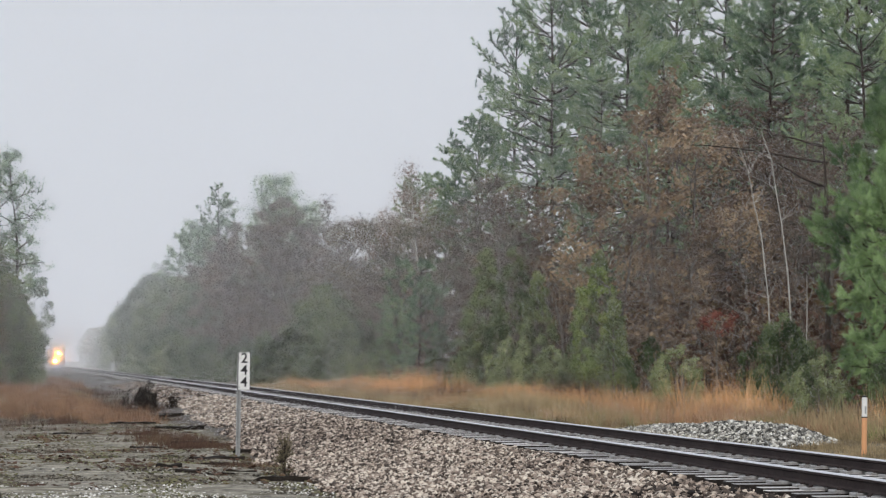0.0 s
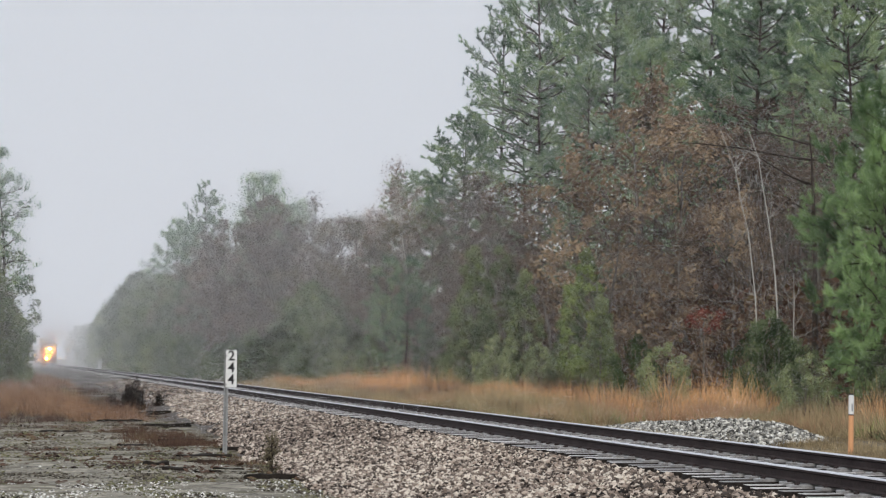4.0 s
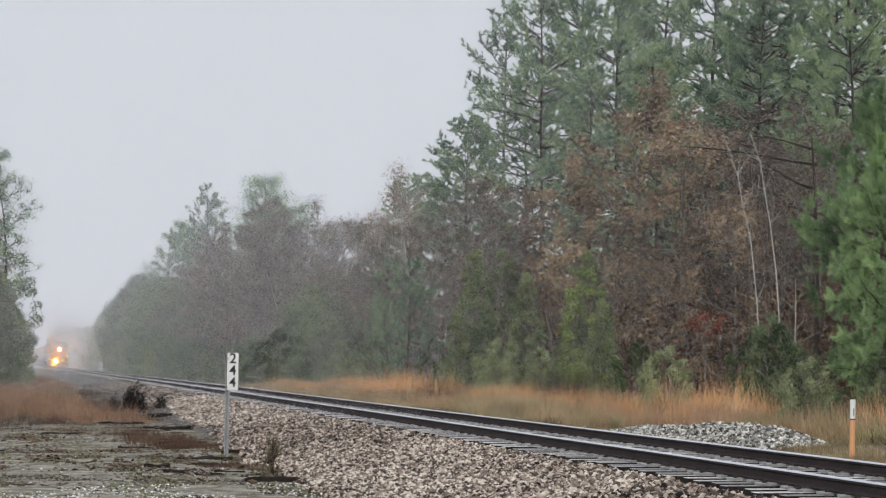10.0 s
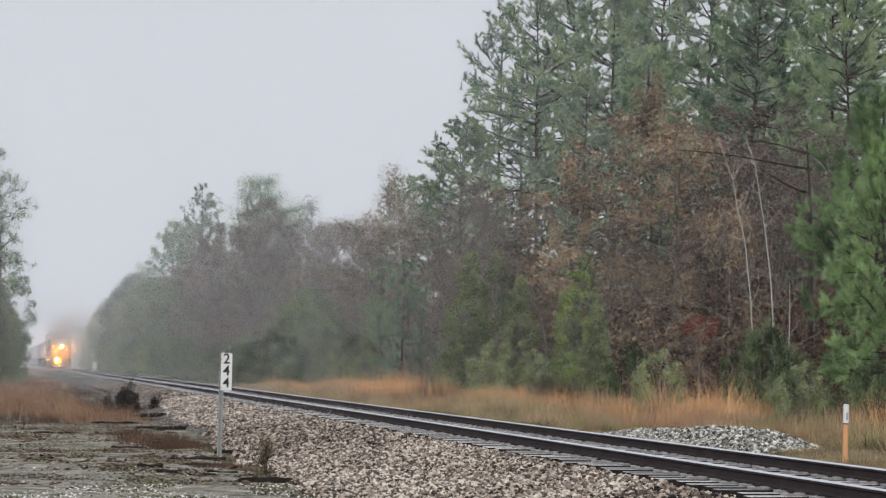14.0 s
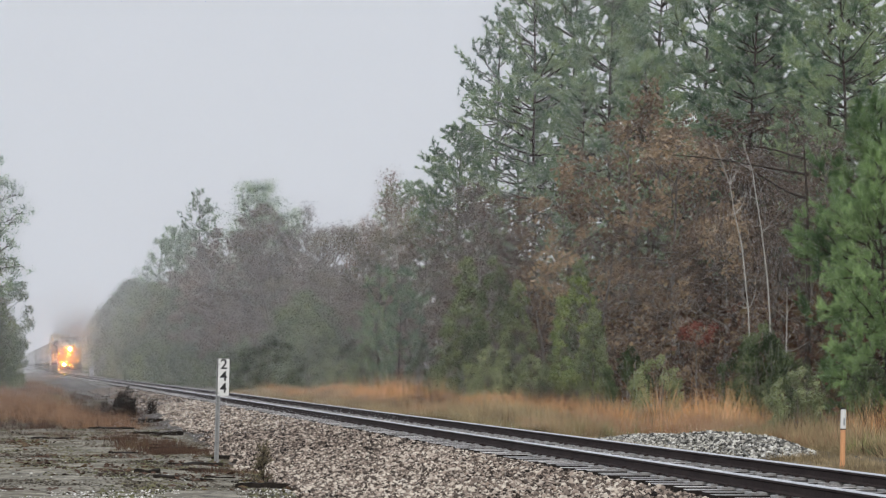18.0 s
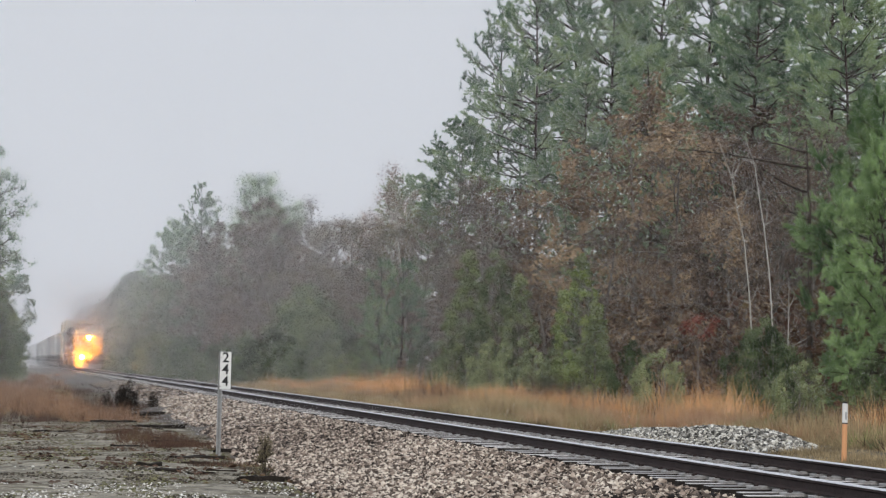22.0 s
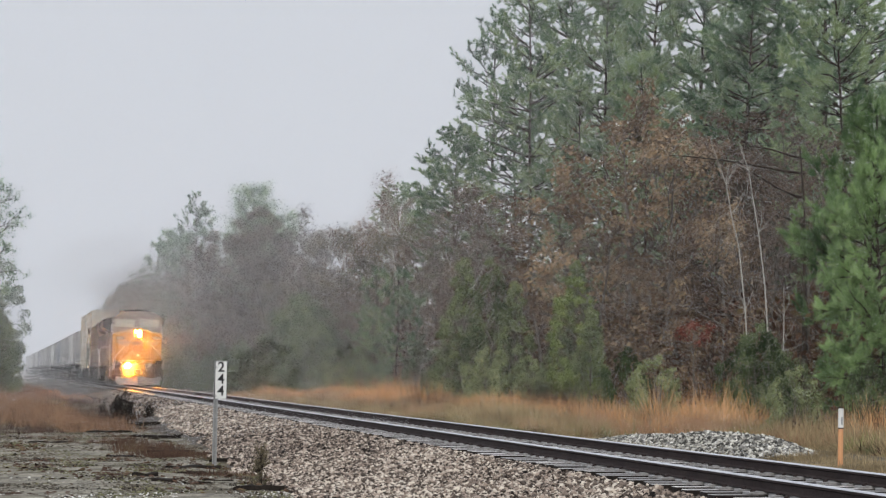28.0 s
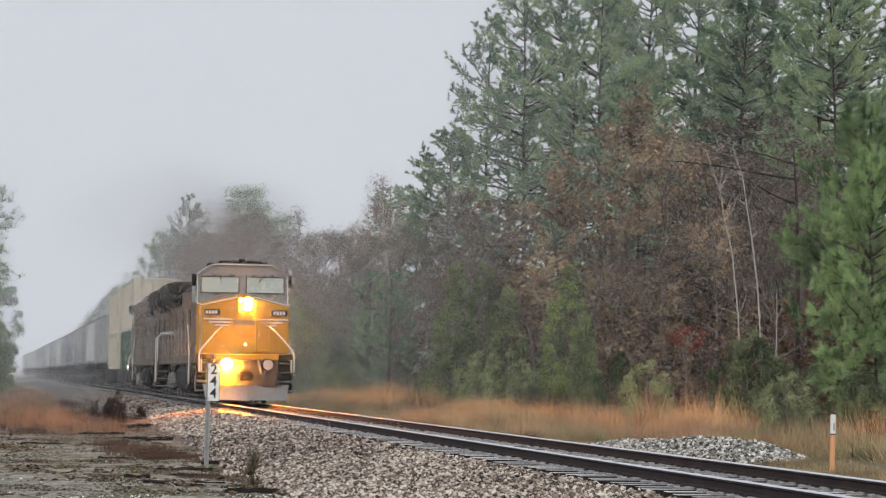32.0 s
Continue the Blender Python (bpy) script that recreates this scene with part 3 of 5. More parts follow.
    r[:, 0, 0], r[:, 0, 1], r[:, 0, 2] = ca, -sa * cb, sa * sb
    r[:, 1, 0], r[:, 1, 1], r[:, 1, 2] = sa, ca * cb, -ca * sb
    r[:, 2, 1], r[:, 2, 2] = sb, cb
    v = np.einsum("nij,nkj->nki", r, v) + at[:, None, :]
    f = (tri[None] + 6 * np.arange(n)[:, None, None]).reshape(-1, 3)
    return mesh(name, v.reshape(-1, 3), f, mat)


def loose_ballast():
    rng = np.random.default_rng(11)
    at = []
    for y0, y1, count, x0, x1 in ((24, 38, 33000, 2.9, 6.9), (38, 55, 27000, 3.4, 6.9), (55, 85, 22000, 3.8, 6.9), (85, 140, 12000, 4.2, 6.9), (24, 90, 1500, 7.6, 8.9), (18, 24, 6000, 5.0, 6.85)):
        y = rng.uniform(y0, y1, count)
        x = rng.uniform(x0, x1, count)
        toe = np.array([min(5.2, 2.9 + 0.029 * b) + 0.45 * noise.noise((a * 0.6, b * 0.25, 7)) + 0.25 * noise.noise((a * 2, b, 9)) for a, b in zip(x, y)])
        x, y = x[x > toe], y[x > toe]
        z = np.array([max(bed_height(a) + sag(b), height(a, b) + 0.02) for a, b in zip(x, y)]) + rng.uniform(-0.01, 0.035, len(x))
        at.append(np.stack([x, y, z], 1))
    for i, a in enumerate(at):
        ob = new("ballast_stones", stones("stones", a, (0.031, 0.036, 0.043, 0.06, 0.03, 0.034)[i], M["stone"], rng))
        tagged(ob, "loose angular ballast stones in brown and grey", "gravel", kind="stuff")


def litter(name, count, span, size, mat, seed, gaps, label, category, flat=0.75, lift=0.015):
    """Small pieces strewn over the hardpan in uneven drifts."""
    rng = np.random.default_rng(seed)
    x0, x1, y0, y1 = span
    x, y = rng.uniform(x0, x1, count), rng.uniform(y0, y1, count)
    drift = np.array([noise.noise((a * 0.9, b * 0.33, seed)) + 0.5 * noise.noise((a * 3, b * 1.2, seed)) for a, b in zip(x, y)])
    x, y = x[drift > gaps], y[drift > gaps]
    z = np.array([height(a, b) for a, b in zip(x, y)]) + lift
    ob = new(name, stones(name, np.stack([x, y, z], 1), size, mat, rng, flat))
    tagged(ob, label, category, kind="stuff")


litter("grit", 9000, (-6, 3.9, 24, 30.5), 0.016, M["pale_stone"], 41, -0.25, "pale grit strewn over the hardpan", "gravel")
litter("grit", 2200, (-6, 3.6, 29, 45), 0.02, M["pale_stone"], 42, 0.0, "pale grit strewn over the hardpan", "gravel")
litter("clods", 30000, (-7, 3.8, 24.5, 45), 0.026, M["clod"], 43, -0.05, "crumbled brown earth on the hardpan", "soil", 0.45)
litter("clods", 14000, (-7, 4.4, 44, 68), 0.045, M["clod"], 44, -0.05, "crumbled brown earth on the hardpan", "soil", 0.45)
litter("moss", 26000, (-6, 3.9, 26, 62), 0.03, M["moss"], 45, 0.0, "low cushions of pale green moss", "moss", 0.4)
litter("bark", 2600, (-5, 3.8, 29, 60), 0.05, M["dark_weeds"], 48, 0.16, "dark bark and rotten chips on the hardpan", "bark", 0.4)
litter("dead_leaves", 5000, (-4, 4.0, 30, 62), 0.045, M["dark_weeds"], 46, 0.1, "dark dead leaves and bark on the hardpan", "leaf litter", 0.3, 0.03)
loose_ballast()


def gravel_heap():
    """A low heap of fresh pale stone on the far side of the track."""
    rng = np.random.default_rng(12)
    y = rng.uniform(43.0, 57.6, 12000)
    x = rng.uniform(13.9, 16.7, 12000)
    u, w = (y - 50.3) / 7.2, (x - 15.3) / 1.35
    top = (0.37 - 0.2 * u) * np.clip(1 - np.abs(u) ** 6, 0, 1) * np.clip(1 - w * w, 0, 1) * (1 + 0.12 * np.sin(y * 1.1 + x)) * np.clip((y - 42.4 - (x - 14.0) * 1.25) / 2.6, 0, 1) ** 0.7
    keep = (top > 0.03)
    at = np.stack([x, y, top - 0.09 + rng.uniform(-0.03, 0.03, len(x))], 1)[keep]
    ob = thing("gravel_heap", "low heap of fresh pale grey crushed stone", "gravel heap")
    core = []
    for j in range(41):
        for i in range(21):
            yy, xx = 43.0 + 16 * j / 40, 13.9 + 2.8 * i / 20
            t = (0.35 - 0.2 * (yy - 50.3) / 7.2) * max(0, 1 - abs((yy - 50.3) / 7.2) ** 6) * max(0, 1 - ((xx - 15.3) / 1.35) ** 2) * min(1, max(0, (yy - 42.6 - (xx - 14.0) * 1.25) / 2.6)) ** 0.7
            core.append((xx, yy, t - 0.16))
    f = np.array([(j * 21 + i, j * 21 + i + 1, (j + 1) * 21 + i + 1, (j + 1) * 21 + i) for j in range(40) for i in range(20)])
    part("core", mesh("core", np.array(core), f, M["pale_bed"], True), None, ob)
    tagged(part("gravel", stones("gravel", at, 0.045, M["pale_stone"], rng), None, ob), kind="stuff")


gravel_heap()

# ---- track ----
track = thing("railway_track", "single railway track with shiny rails on wet timber ties", "railway track", kind="structure")
RAIL = [(-0.065, 0), (0.065, 0), (0.065, 0.010), (0.016, 0.024), (0.011, 0.085), (0.034, 0.097), (0.034, 0.121), (0.027, 0.127), (-0.027, 0.127), (-0.034, 0.121), (-0.034, 0.097), (-0.011, 0.085), (-0.016, 0.024), (-0.065, 0.010)]
LINE = [-60, 20, 50, 75] + [90 + 15 * k for k in range(40)] + [720, 800, 950, 1250]


def along_line(outline, x, z):
    """A profile of (x, z) points drawn along the track."""
    k = len(outline)
    v = np.array([(x + a + swing(y), y, z + b + sag(y)) for y in LINE for a, b in outline])
    f = [(j * k + i, j * k + (i + 1) % k, (j + 1) * k + (i + 1) % k, (j + 1) * k + i) for j in range(len(LINE) - 1) for i in range(k)]
    return v, [q[::-1] for q in f] + [tuple(range(k)), tuple(range(len(v) - 1, len(v) - k - 1, -1))]


for side in (-0.753, 0.753):
    x, z = TRACK_X + side, RAIL_Z - 0.13
    rail = part("rail", mesh("rail", *along_line(RAIL, x, z), M["rail"]), None, track, "rusty steel rail")
    part("rail_head", mesh("rail_head", *along_line([(-0.0365, 0.118), (0.0365, 0.118), (0.0365, 0.121), (0.027, 0.1315), (-0.027, 0.1315), (-0.0365, 0.121)], x, z), M["polished"]), None, rail, "bright worn running surface")
tie_bm = boxes((-1.3, 1.3, -0.098, 0.098, -0.175, 0.0), bevel=0.004)
tie_me = bpy.data.meshes.new("tie")
tie_bm.to_mesh(tie_me)
tie_bm.free()
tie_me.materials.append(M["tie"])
tie_me.materials.append(M["creosote_shade"])
# upward faces get the sky-lit tone, all others the shaded one
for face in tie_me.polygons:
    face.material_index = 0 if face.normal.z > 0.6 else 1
plate_bm = boxes((-0.19, 0.19, -0.09, 0.09, 0.0, 0.026), bevel=0.004)
spike_bm = boxes(*[(x - 0.018, x + 0.018, y - 0.018, y + 0.018, 0.02, z) for x, y, z in ((-0.135, -0.05, 0.045), (-0.09, 0.045, 0.05), (0.09, -0.045, 0.05), (0.135, 0.05, 0.045))], bevel=0.005)
spike_me = bpy.data.meshes.new("spikes")
spike_bm.to_mesh(spike_me)
spike_bm.free()
spike_me.materials.append(M["rail"])
plate_me = bpy.data.meshes.new("tie_plate")
plate_bm.to_mesh(plate_me)
plate_bm.free()
plate_me.materials.append(M["wet_sheen_plate"])
rng = random.Random(5)
for i in range(290):
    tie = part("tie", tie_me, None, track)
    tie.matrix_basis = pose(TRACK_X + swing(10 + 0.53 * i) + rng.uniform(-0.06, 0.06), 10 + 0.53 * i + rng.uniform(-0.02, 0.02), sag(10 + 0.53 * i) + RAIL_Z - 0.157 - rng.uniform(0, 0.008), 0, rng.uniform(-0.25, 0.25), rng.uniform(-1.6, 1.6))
    if 8 < i < 150:
        for side in (-0.753, 0.753):
            plate = part("tie_plate", plate_me, None, track)
            plate.matrix_basis = tie.matrix_basis @ pose(side, 0, 0.001)
            part("spikes", spike_me, None, plate)
far_ties = boxes(*[(TRACK_X + swing(y) - 1.3, TRACK_X + swing(y) + 1.3, y, y + 0.2, RAIL_Z + sag(y) - 0.34, RAIL_Z + sag(y) - 0.158) for y in (163.8 + 0.53 * i for i in range(900))])
tagged(part("far_ties", far_ties, M["tie"], track), kind="stuff")

# ---- woods on the far side of the track ----
PINES = [pine_meshes(k, 24, bare, reach, whorls, 0.30, M["needle"], thick=0.2, each=11, wide=0.036, dense=1.7, brush=4, spread=0.5, inner=0.3, fine=False) for k, bare, reach, whorls in ((21, 0.36, 4.6, 32), (22, 0.45, 4.0, 28), (23, 0.3, 5.0, 34))]
AIRY = [pine_meshes(k, 24, bare, reach, whorls, 0.30, M["needle"], thick=0.18, each=11, wide=0.034, dense=1.0, brush=4, spread=0.5, inner=0.4) for k, bare, reach, whorls in ((28, 0.25, 4.6, 30), (29, 0.3, 4.2, 27))]
grove("pine_tree", AIRY, 24, [(31, 137.9, 25), (33, 160, 26), (30, 122, 17), (37, 104, 22.8), (32.5, 150, 20)], "tall loblolly pine with an airy crown of needle tufts", "pine tree", "pines beside the track", 21)
grove("pine_tree", PINES, 24, [(35, 146, 28.6), (37, 135, 27.7), (38, 128, 26.5), (39, 118, 25.6), (38, 99.5, 21.3), (33, 104, 18.6), (33, 126, 22.6), (31, 112, 17), (33, 90, 17.5)],
      "tall loblolly pine with a ragged dark green crown", "pine tree", "pines beside the track", 1)
grove("pine_tree", PINES, 24, [(29, 150.4, 17.1), (31, 168, 16.6), (30, 178, 15.5)], "pine in the mist with a ragged crown", "pine tree", "pines beside the track", 2)
ROUND = [broadleaf_meshes(25, 22, 4.6, 12000, 0.135, M["needle"], M["bark"], 0.35, 17, up=0.9, clump=0.42, fine=False), broadleaf_meshes(26, 22, 3.2, 9000, 0.13, M["needle"], M["bark"], 0.4, 21, up=0.5, clump=0.26, fine=False)]
grove("pine_tree", ROUND, 22, [(27, 253, 23.6), (25, 306, 24.4), (27.3, 244, 19.5), (24, 349, 22.3), (26.5, 268, 21.0), (23, 390, 19.8), (24.5, 328, 22.6)],
      "pine in the mist with a round tufted crown", "pine tree", "pines beside the track", 2, 0.95)
grove("pine_tree", AIRY[1:], 24, [(24.1, 292, 23.0), (22.6, 330, 20.5)], "pine in the mist with upswept needle tufts", "pine tree", "pines beside the track", 33, 0.9)
OLIVE = [broadleaf_meshes(63, 14, 3.4, 6000, 0.105, M["olive_leaf"], M["grey_bark"], 0.12, 15, up=1.0, clump=0.25)]
grove("broadleaf_tree", OLIVE, 14, [(23.5, 240, 9.5), (23, 222, 8.0), (24, 255, 10.5), (27, 228, 16.6), (27, 212, 15.0), (28, 198, 14.0), (27.5, 178, 13.6), (25, 190, 10.5), (25.5, 165, 10.8), (26, 150, 11.5), (25, 205, 10.2)], "thin tree with sparse grey-olive leaves in the mist", "tree", "autumn trees at the edge of the woods", 31, 1.1)
YOUNG = [pine_meshes(k, 8, 0.08, reach, 26, 0.27, M["young_needle"], thick=0.10, each=15, wide=0.014, dense=2.4, inner=0.2, brush=6, spread=0.38) for k, reach in ((31, 2.5), (32, 2.2))]
grove("young_pine", YOUNG, 8, [(22.2, 57.9, 7.1), (23.4, 56.8, 7.6), (26.3, 70.2, 9.6)], "bushy young pine with long fresh green needles", "pine tree", "young pines at the edge of the woods", 3, 0.78)
DARK_YOUNG = [pine_meshes(33, 8, 0.15, 2.0, 18, 0.28, M["needle"], thick=0.10, each=11, wide=0.035, dense=1.2)]
grove("young_pine", DARK_YOUNG, 8, [(22, 132.4, 7.0), (23, 146, 7.6), (22, 139, 5.2)], "slender young pine with dark needles", "pine tree", "young pines at the edge of the woods", 4)

OAKS = [broadleaf_meshes(41, 14, 4.4, 6000, 0.17, M["russet"], M["grey_bark"], 0.15, 15, clump=0.2, up=0.9), broadleaf_meshes(42, 14, 4.8, 6000, 0.17, M["russet"], M["grey_bark"], 0.12, 15, clump=0.2, up=0.9)]
grove("oak_tree", OAKS, 14, [(27, 101, 14.5), (28, 96, 12.3), (26, 104, 10.6), (27, 88, 8.4), (25.5, 91, 7.5)], "oak with withered russet and ochre leaves", "tree", "autumn trees at the edge of the woods", 5)
THICK = [bushy_meshes(54, 14, 4.0, 16000, 0.15, M["brown"], M["grey_bark"], 0.06, 80, 0.85, stray=0.35), bushy_meshes(55, 14, 3.8, 16000, 0.15, M["brown"], M["grey_bark"], 0.06, 74, 0.9, stray=0.35)]
grove("brown_tree", THICK, 14, [(26, 258, 17.5), (25, 270, 17.5), (24, 280, 15), (26, 240, 18.2), (26, 225, 15.8), (24, 300, 15.5), (23, 320, 14), (27, 205, 12.5), (28.5, 186, 11.5), (29, 160, 12.5), (30, 148, 13), (29, 138, 12), (31, 99, 12.5), (33, 104, 13.5), (29.5, 92, 10.5), (34, 116, 14)],
      "full broadleaf tree with withered brown leaves in the mist", "tree", "autumn trees at the edge of the woods", 16)
BARE = [broadleaf_meshes(51, 14, 3.6, 3600, 0.115, M["brown"], M["grey_bark"], 0.12, 16, up=1.1, clump=0.22), broadleaf_meshes(52, 14, 3.2, 3200, 0.115, M["brown"], M["grey_bark"], 0.12, 16, up=1.2),
        broadleaf_meshes(53, 14, 3.9, 3800, 0.115, M["brown"], M["grey_bark"], 0.1, 16, up=1.0)]
grove("bare_tree", BARE, 14, [(25, 113.7, 10.2), (27, 131, 13.1), (27, 143.6, 13.4), (27, 184, 13.5), (27, 200, 15.0), (27, 220, 17.4), (24, 104.5, 7.8), (26, 78.7, 9.3), (27, 78, 8.3), (30, 84, 11.5), (31, 80, 11), (31, 90, 12.5), (33, 98, 13), (24.5, 96, 8.5)],
      "half-bare broadleaf tree with withered brown leaves", "tree", "autumn trees at the edge of the woods", 6, 1.15)
grove("bare_tree", BARE, 14, [(25, 249, 19), (24, 264, 17.2), (23, 290, 15.9), (25, 220, 15.2), (25, 142, 10.6), (25, 157, 10.7), (26, 172, 11.5), (26, 235, 14), (24, 120, 9)],
      "half-bare broadleaf tree dim in the mist", "tree", "autumn trees at the edge of the woods", 7, 1.2)
PALE = [broadleaf_meshes(61, 14, 3.0, 7000, 0.085, M["pale_leaf"], M["pale_bark"], 0.2, 13, up=1.0)]
grove("maple_tree", PALE, 14, [(27, 157, 15.6), (27, 170, 14.9), (28, 186, 13.9)], "slim tree with thin pinkish tan autumn leaves", "tree", "autumn trees at the edge of the woods", 8)
CEDARS = [bushy_meshes(71, 6, 1.7, 9000, 0.10, M["green"], M["grey_bark"], 0.05, 70, 0.4, cone=0.85), bushy_meshes(72, 6, 1.9, 9000, 0.10, M["green"], M["grey_bark"], 0.05, 64, 0.45, cone=0.6)]
grove("sapling_tree", CEDARS, 6, [(22, 172, 6.4), (21.5, 166, 4.6), (23, 94, 6.2), (22.5, 116, 5.4), (21, 107.5, 6.9), (21.5, 103.6, 6.5), (21, 83.7, 4.0), (20.5, 86.5, 3.4), (22, 101, 5.6)], "dense cone-shaped evergreen sapling", "tree", "saplings at the edge of the woods", 9, 0.8)
YELLOW = [bushy_meshes(73, 6, 1.5, 6500, 0.10, M["yellow_green"], M["grey_bark"], 0.18, 44, 0.42, cone=0.3)]
grove("sapling_tree", YELLOW, 6, [(20.5, 84.3, 5.2)], "sapling with yellowing green leaves", "tree", "saplings at the edge of the woods", 10, 0.8)
DEEP = [bushy_meshes(81, 12, 4.0, 16000, 0.21, M["deep_green"], M["grey_bark"], 0.03, 46, 1.5, cone=0.3, stray=0.3), bushy_meshes(82, 12, 4.4, 16000, 0.21, M["green"], M["grey_bark"], 0.03, 44, 1.6, cone=0.15, stray=0.3), bushy_meshes(84, 12, 4.2, 16000, 0.21, M["deep_green"], M["grey_bark"], 0.03, 42, 1.6, cone=0.1, stray=0.3)]
grove("evergreen_tree", DEEP, 12, [(21, 286, 11), (20.5, 320, 12.8), (20, 365, 15.2), (20, 414, 14.1), (20, 463, 12.3), (20, 504, 10.3), (23, 197, 5.0), (23, 182, 7.5), (23, 175, 6.5), (22, 275, 8.5), (22, 300, 11.5), (22, 340, 13), (21.5, 390, 14), (21, 163, 5.5), (21, 560, 10), (21, 640, 11), (22, 740, 12)],
      "dense evergreen dim in the mist", "tree", "evergreens along the track", 11)
LIGHT = [bushy_meshes(94, 3, 1.5, 5200, 0.085, M["light_green"], M["grey_bark"], 0.05, 34, 0.42)]
grove("shrub", LIGHT, 3, [(20, 140.8, 2.1), (19.5, 69.8, 2.1), (20, 97.5, 2.6), (18.6, 54.3, 1.75), (20, 89, 2.2)], "rounded light green shrub at the edge of the grass", "shrub", "shrubs at the edge of the woods", 20, 0.8)
SHRUBS = [bushy_meshes(91, 3, 1.7, 6000, 0.09, M["deep_green"], M["grey_bark"], 0.05, 36, 0.45), bushy_meshes(92, 3, 1.6, 6000, 0.09, M["green"], M["grey_bark"], 0.05, 36, 0.45)]
grove("shrub", SHRUBS, 3, [(22.4, 70.5, 2.5), (22.8, 67.6, 2.2), (21.9, 66.4, 2.6), (22.9, 70.2, 3.0), (21, 79, 2.3), (20.5, 135, 3), (21, 185, 3.4), (21, 207, 4.1), (20.5, 116.6, 2.8), (21.5, 57.0, 1.9), (22, 150, 3.2), (22, 170, 3.6), (21.5, 232, 4)],
      "rounded green shrub at the edge of the grass", "shrub", "shrubs at the edge of the woods", 12, 0.62)
rng = random.Random(8)
grove("shrub", SHRUBS, 3, [(rng.uniform(15.2, 18.5), 142 + 9.5 * k, rng.uniform(1.8, 3.4) + 0.008 * k * k) for k in range(20)], "dark bushy shrub beside the ballast in the mist", "shrub", "shrubs at the edge of the woods", 23, 1.0)
RED = [bushy_meshes(93, 3, 0.6, 520, 0.09, M["red_leaf"], M["grey_bark"], 0.8, 11, 0.24)]
grove("shrub", RED, 3, [(22.0, 74.0, 3.3)], "small shrub with red autumn leaves", "shrub", "shrubs at the edge of the woods", 13)

# ---- woods behind, too thick to count ----
def back_woods(name, mat, rows, seed, label, size):
    rng = np.random.default_rng(seed)
    at = []
    for x, y0, y1, top, count in rows:
        y = rng.uniform(y0, y1, count)
        edge = top * (0.7 + 0.3 * np.array([noise.noise((x, b * 0.12, seed)) for b in y]))
        z = rng.uniform(0, 1, count) ** 0.9 * edge
        at.append(np.stack([x + rng.normal(0, 2.2, count), y, z], 1))
    v, f = leaves(np.concatenate(at), size, rng)
    ob = new(name, mesh(name, v, f, mat))
    tagged(ob, label, "woods", kind="stuff")


back_woods("woods", M["deep_green"], [(44, 70, 210, 15, 26000), (34, 210, 420, 13, 26000), (30, 420, 900, 12, 20000)], 3, "thick dark woods behind the front trees", 0.42)
back_woods("woods", M["needle"], [(45, 112, 180, 27, 17000)], 6, "thick pine crowns behind the front trees", 0.4)
back_woods("woods", M["brown"], [(38, 70, 200, 9, 22000), (31, 180, 420, 13, 24000)], 4, "thick brown autumn undergrowth behind the front trees", 0.34)
back_woods("woods", M["deep_green"], [(-11, 150, 330, 10, 12000), (-9.5, 150, 230, 5, 4000)], 7, "thick dark woods beside the line", 0.3)
# near-black leaf tone stands in for the shade low in the woods
back_woods("thicket", M["dark_weeds"], [(29, 58, 140, 6, 22000)], 5, "tangled thicket with the woods' shade put into its dark leaf colour", 0.22)

# ---- woods on the near side, far up the track ----
grove("pine_tree", ROUND[1:], 22, [(-0.5, 190, 19.6), (-3.5, 225, 22), (-5, 180, 20)], "pine in the mist with a thin tufted crown", "pine tree", "pines beside the track", 14, 1.0)
SOFT = [bushy_meshes(83, 12, 4.0, 17000, 0.15, M["green"], M["bark"], 0.0, 110, 0.75, cone=0.2, stray=0.7), bushy_meshes(85, 12, 3.8, 17000, 0.15, M["olive_leaf"], M["bark"], 0.0, 110, 0.7, cone=0.2, stray=0.8)]
grove("evergreen_tree", SOFT, 12, [(0.2, 158, 5.5), (-0.9, 165, 7.5), (0.7, 172, 4.2), (-2.2, 152, 6.5), (0.3, 150, 2.6), (19.5, 300, 10.5), (19, 345, 13), (19, 400, 13.2), (19, 455, 11.8), (19.5, 325, 9), (-0.9, 205, 12.5), (-2.5, 172, 11), (-1.0, 245, 11), (-2.4, 185, 9), (-1.2, 192, 7), (-0.6, 216, 9), (-1.6, 160, 9.0), (-3.6, 156, 10), (-4.5, 190, 13), (-1.4, 176, 5), (-2.2, 150, 4.5)], "dense green tree soft in the mist", "tree", "evergreens along the track", 15, 0.85)
grove("evergreen_tree", DEEP, 12, [(-1.5, 290, 11), (-2, 350, 12), (-2.5, 430, 12), (-2.5, 520, 12)], "dense evergreen dim in the mist", "tree", "evergreens along the track", 17, 0.85)


# ---- grass ----
def grass(name, mat, label, spots, seed, high, wide, gaps=-0.22, lean=0.34):
    """spots: (x0, x1, y0, y1, tufts, blades in a tuft). Tufts stand in uneven drifts; gaps: how much ground stays free."""
    rng = np.random.default_rng(seed)
    vs, fs, n = [], [], 0
    for x0, x1, y0, y1, tufts, each in spots:
        x, y = rng.uniform(x0, x1, tufts), rng.uniform(y0, y1, tufts)
        drift = np.array([noise.noise((a * 0.45, b * 0.11, seed)) + 0.5 * noise.noise((a * 1.1, b * 0.4, seed + 2)) for a, b in zip(x, y)])
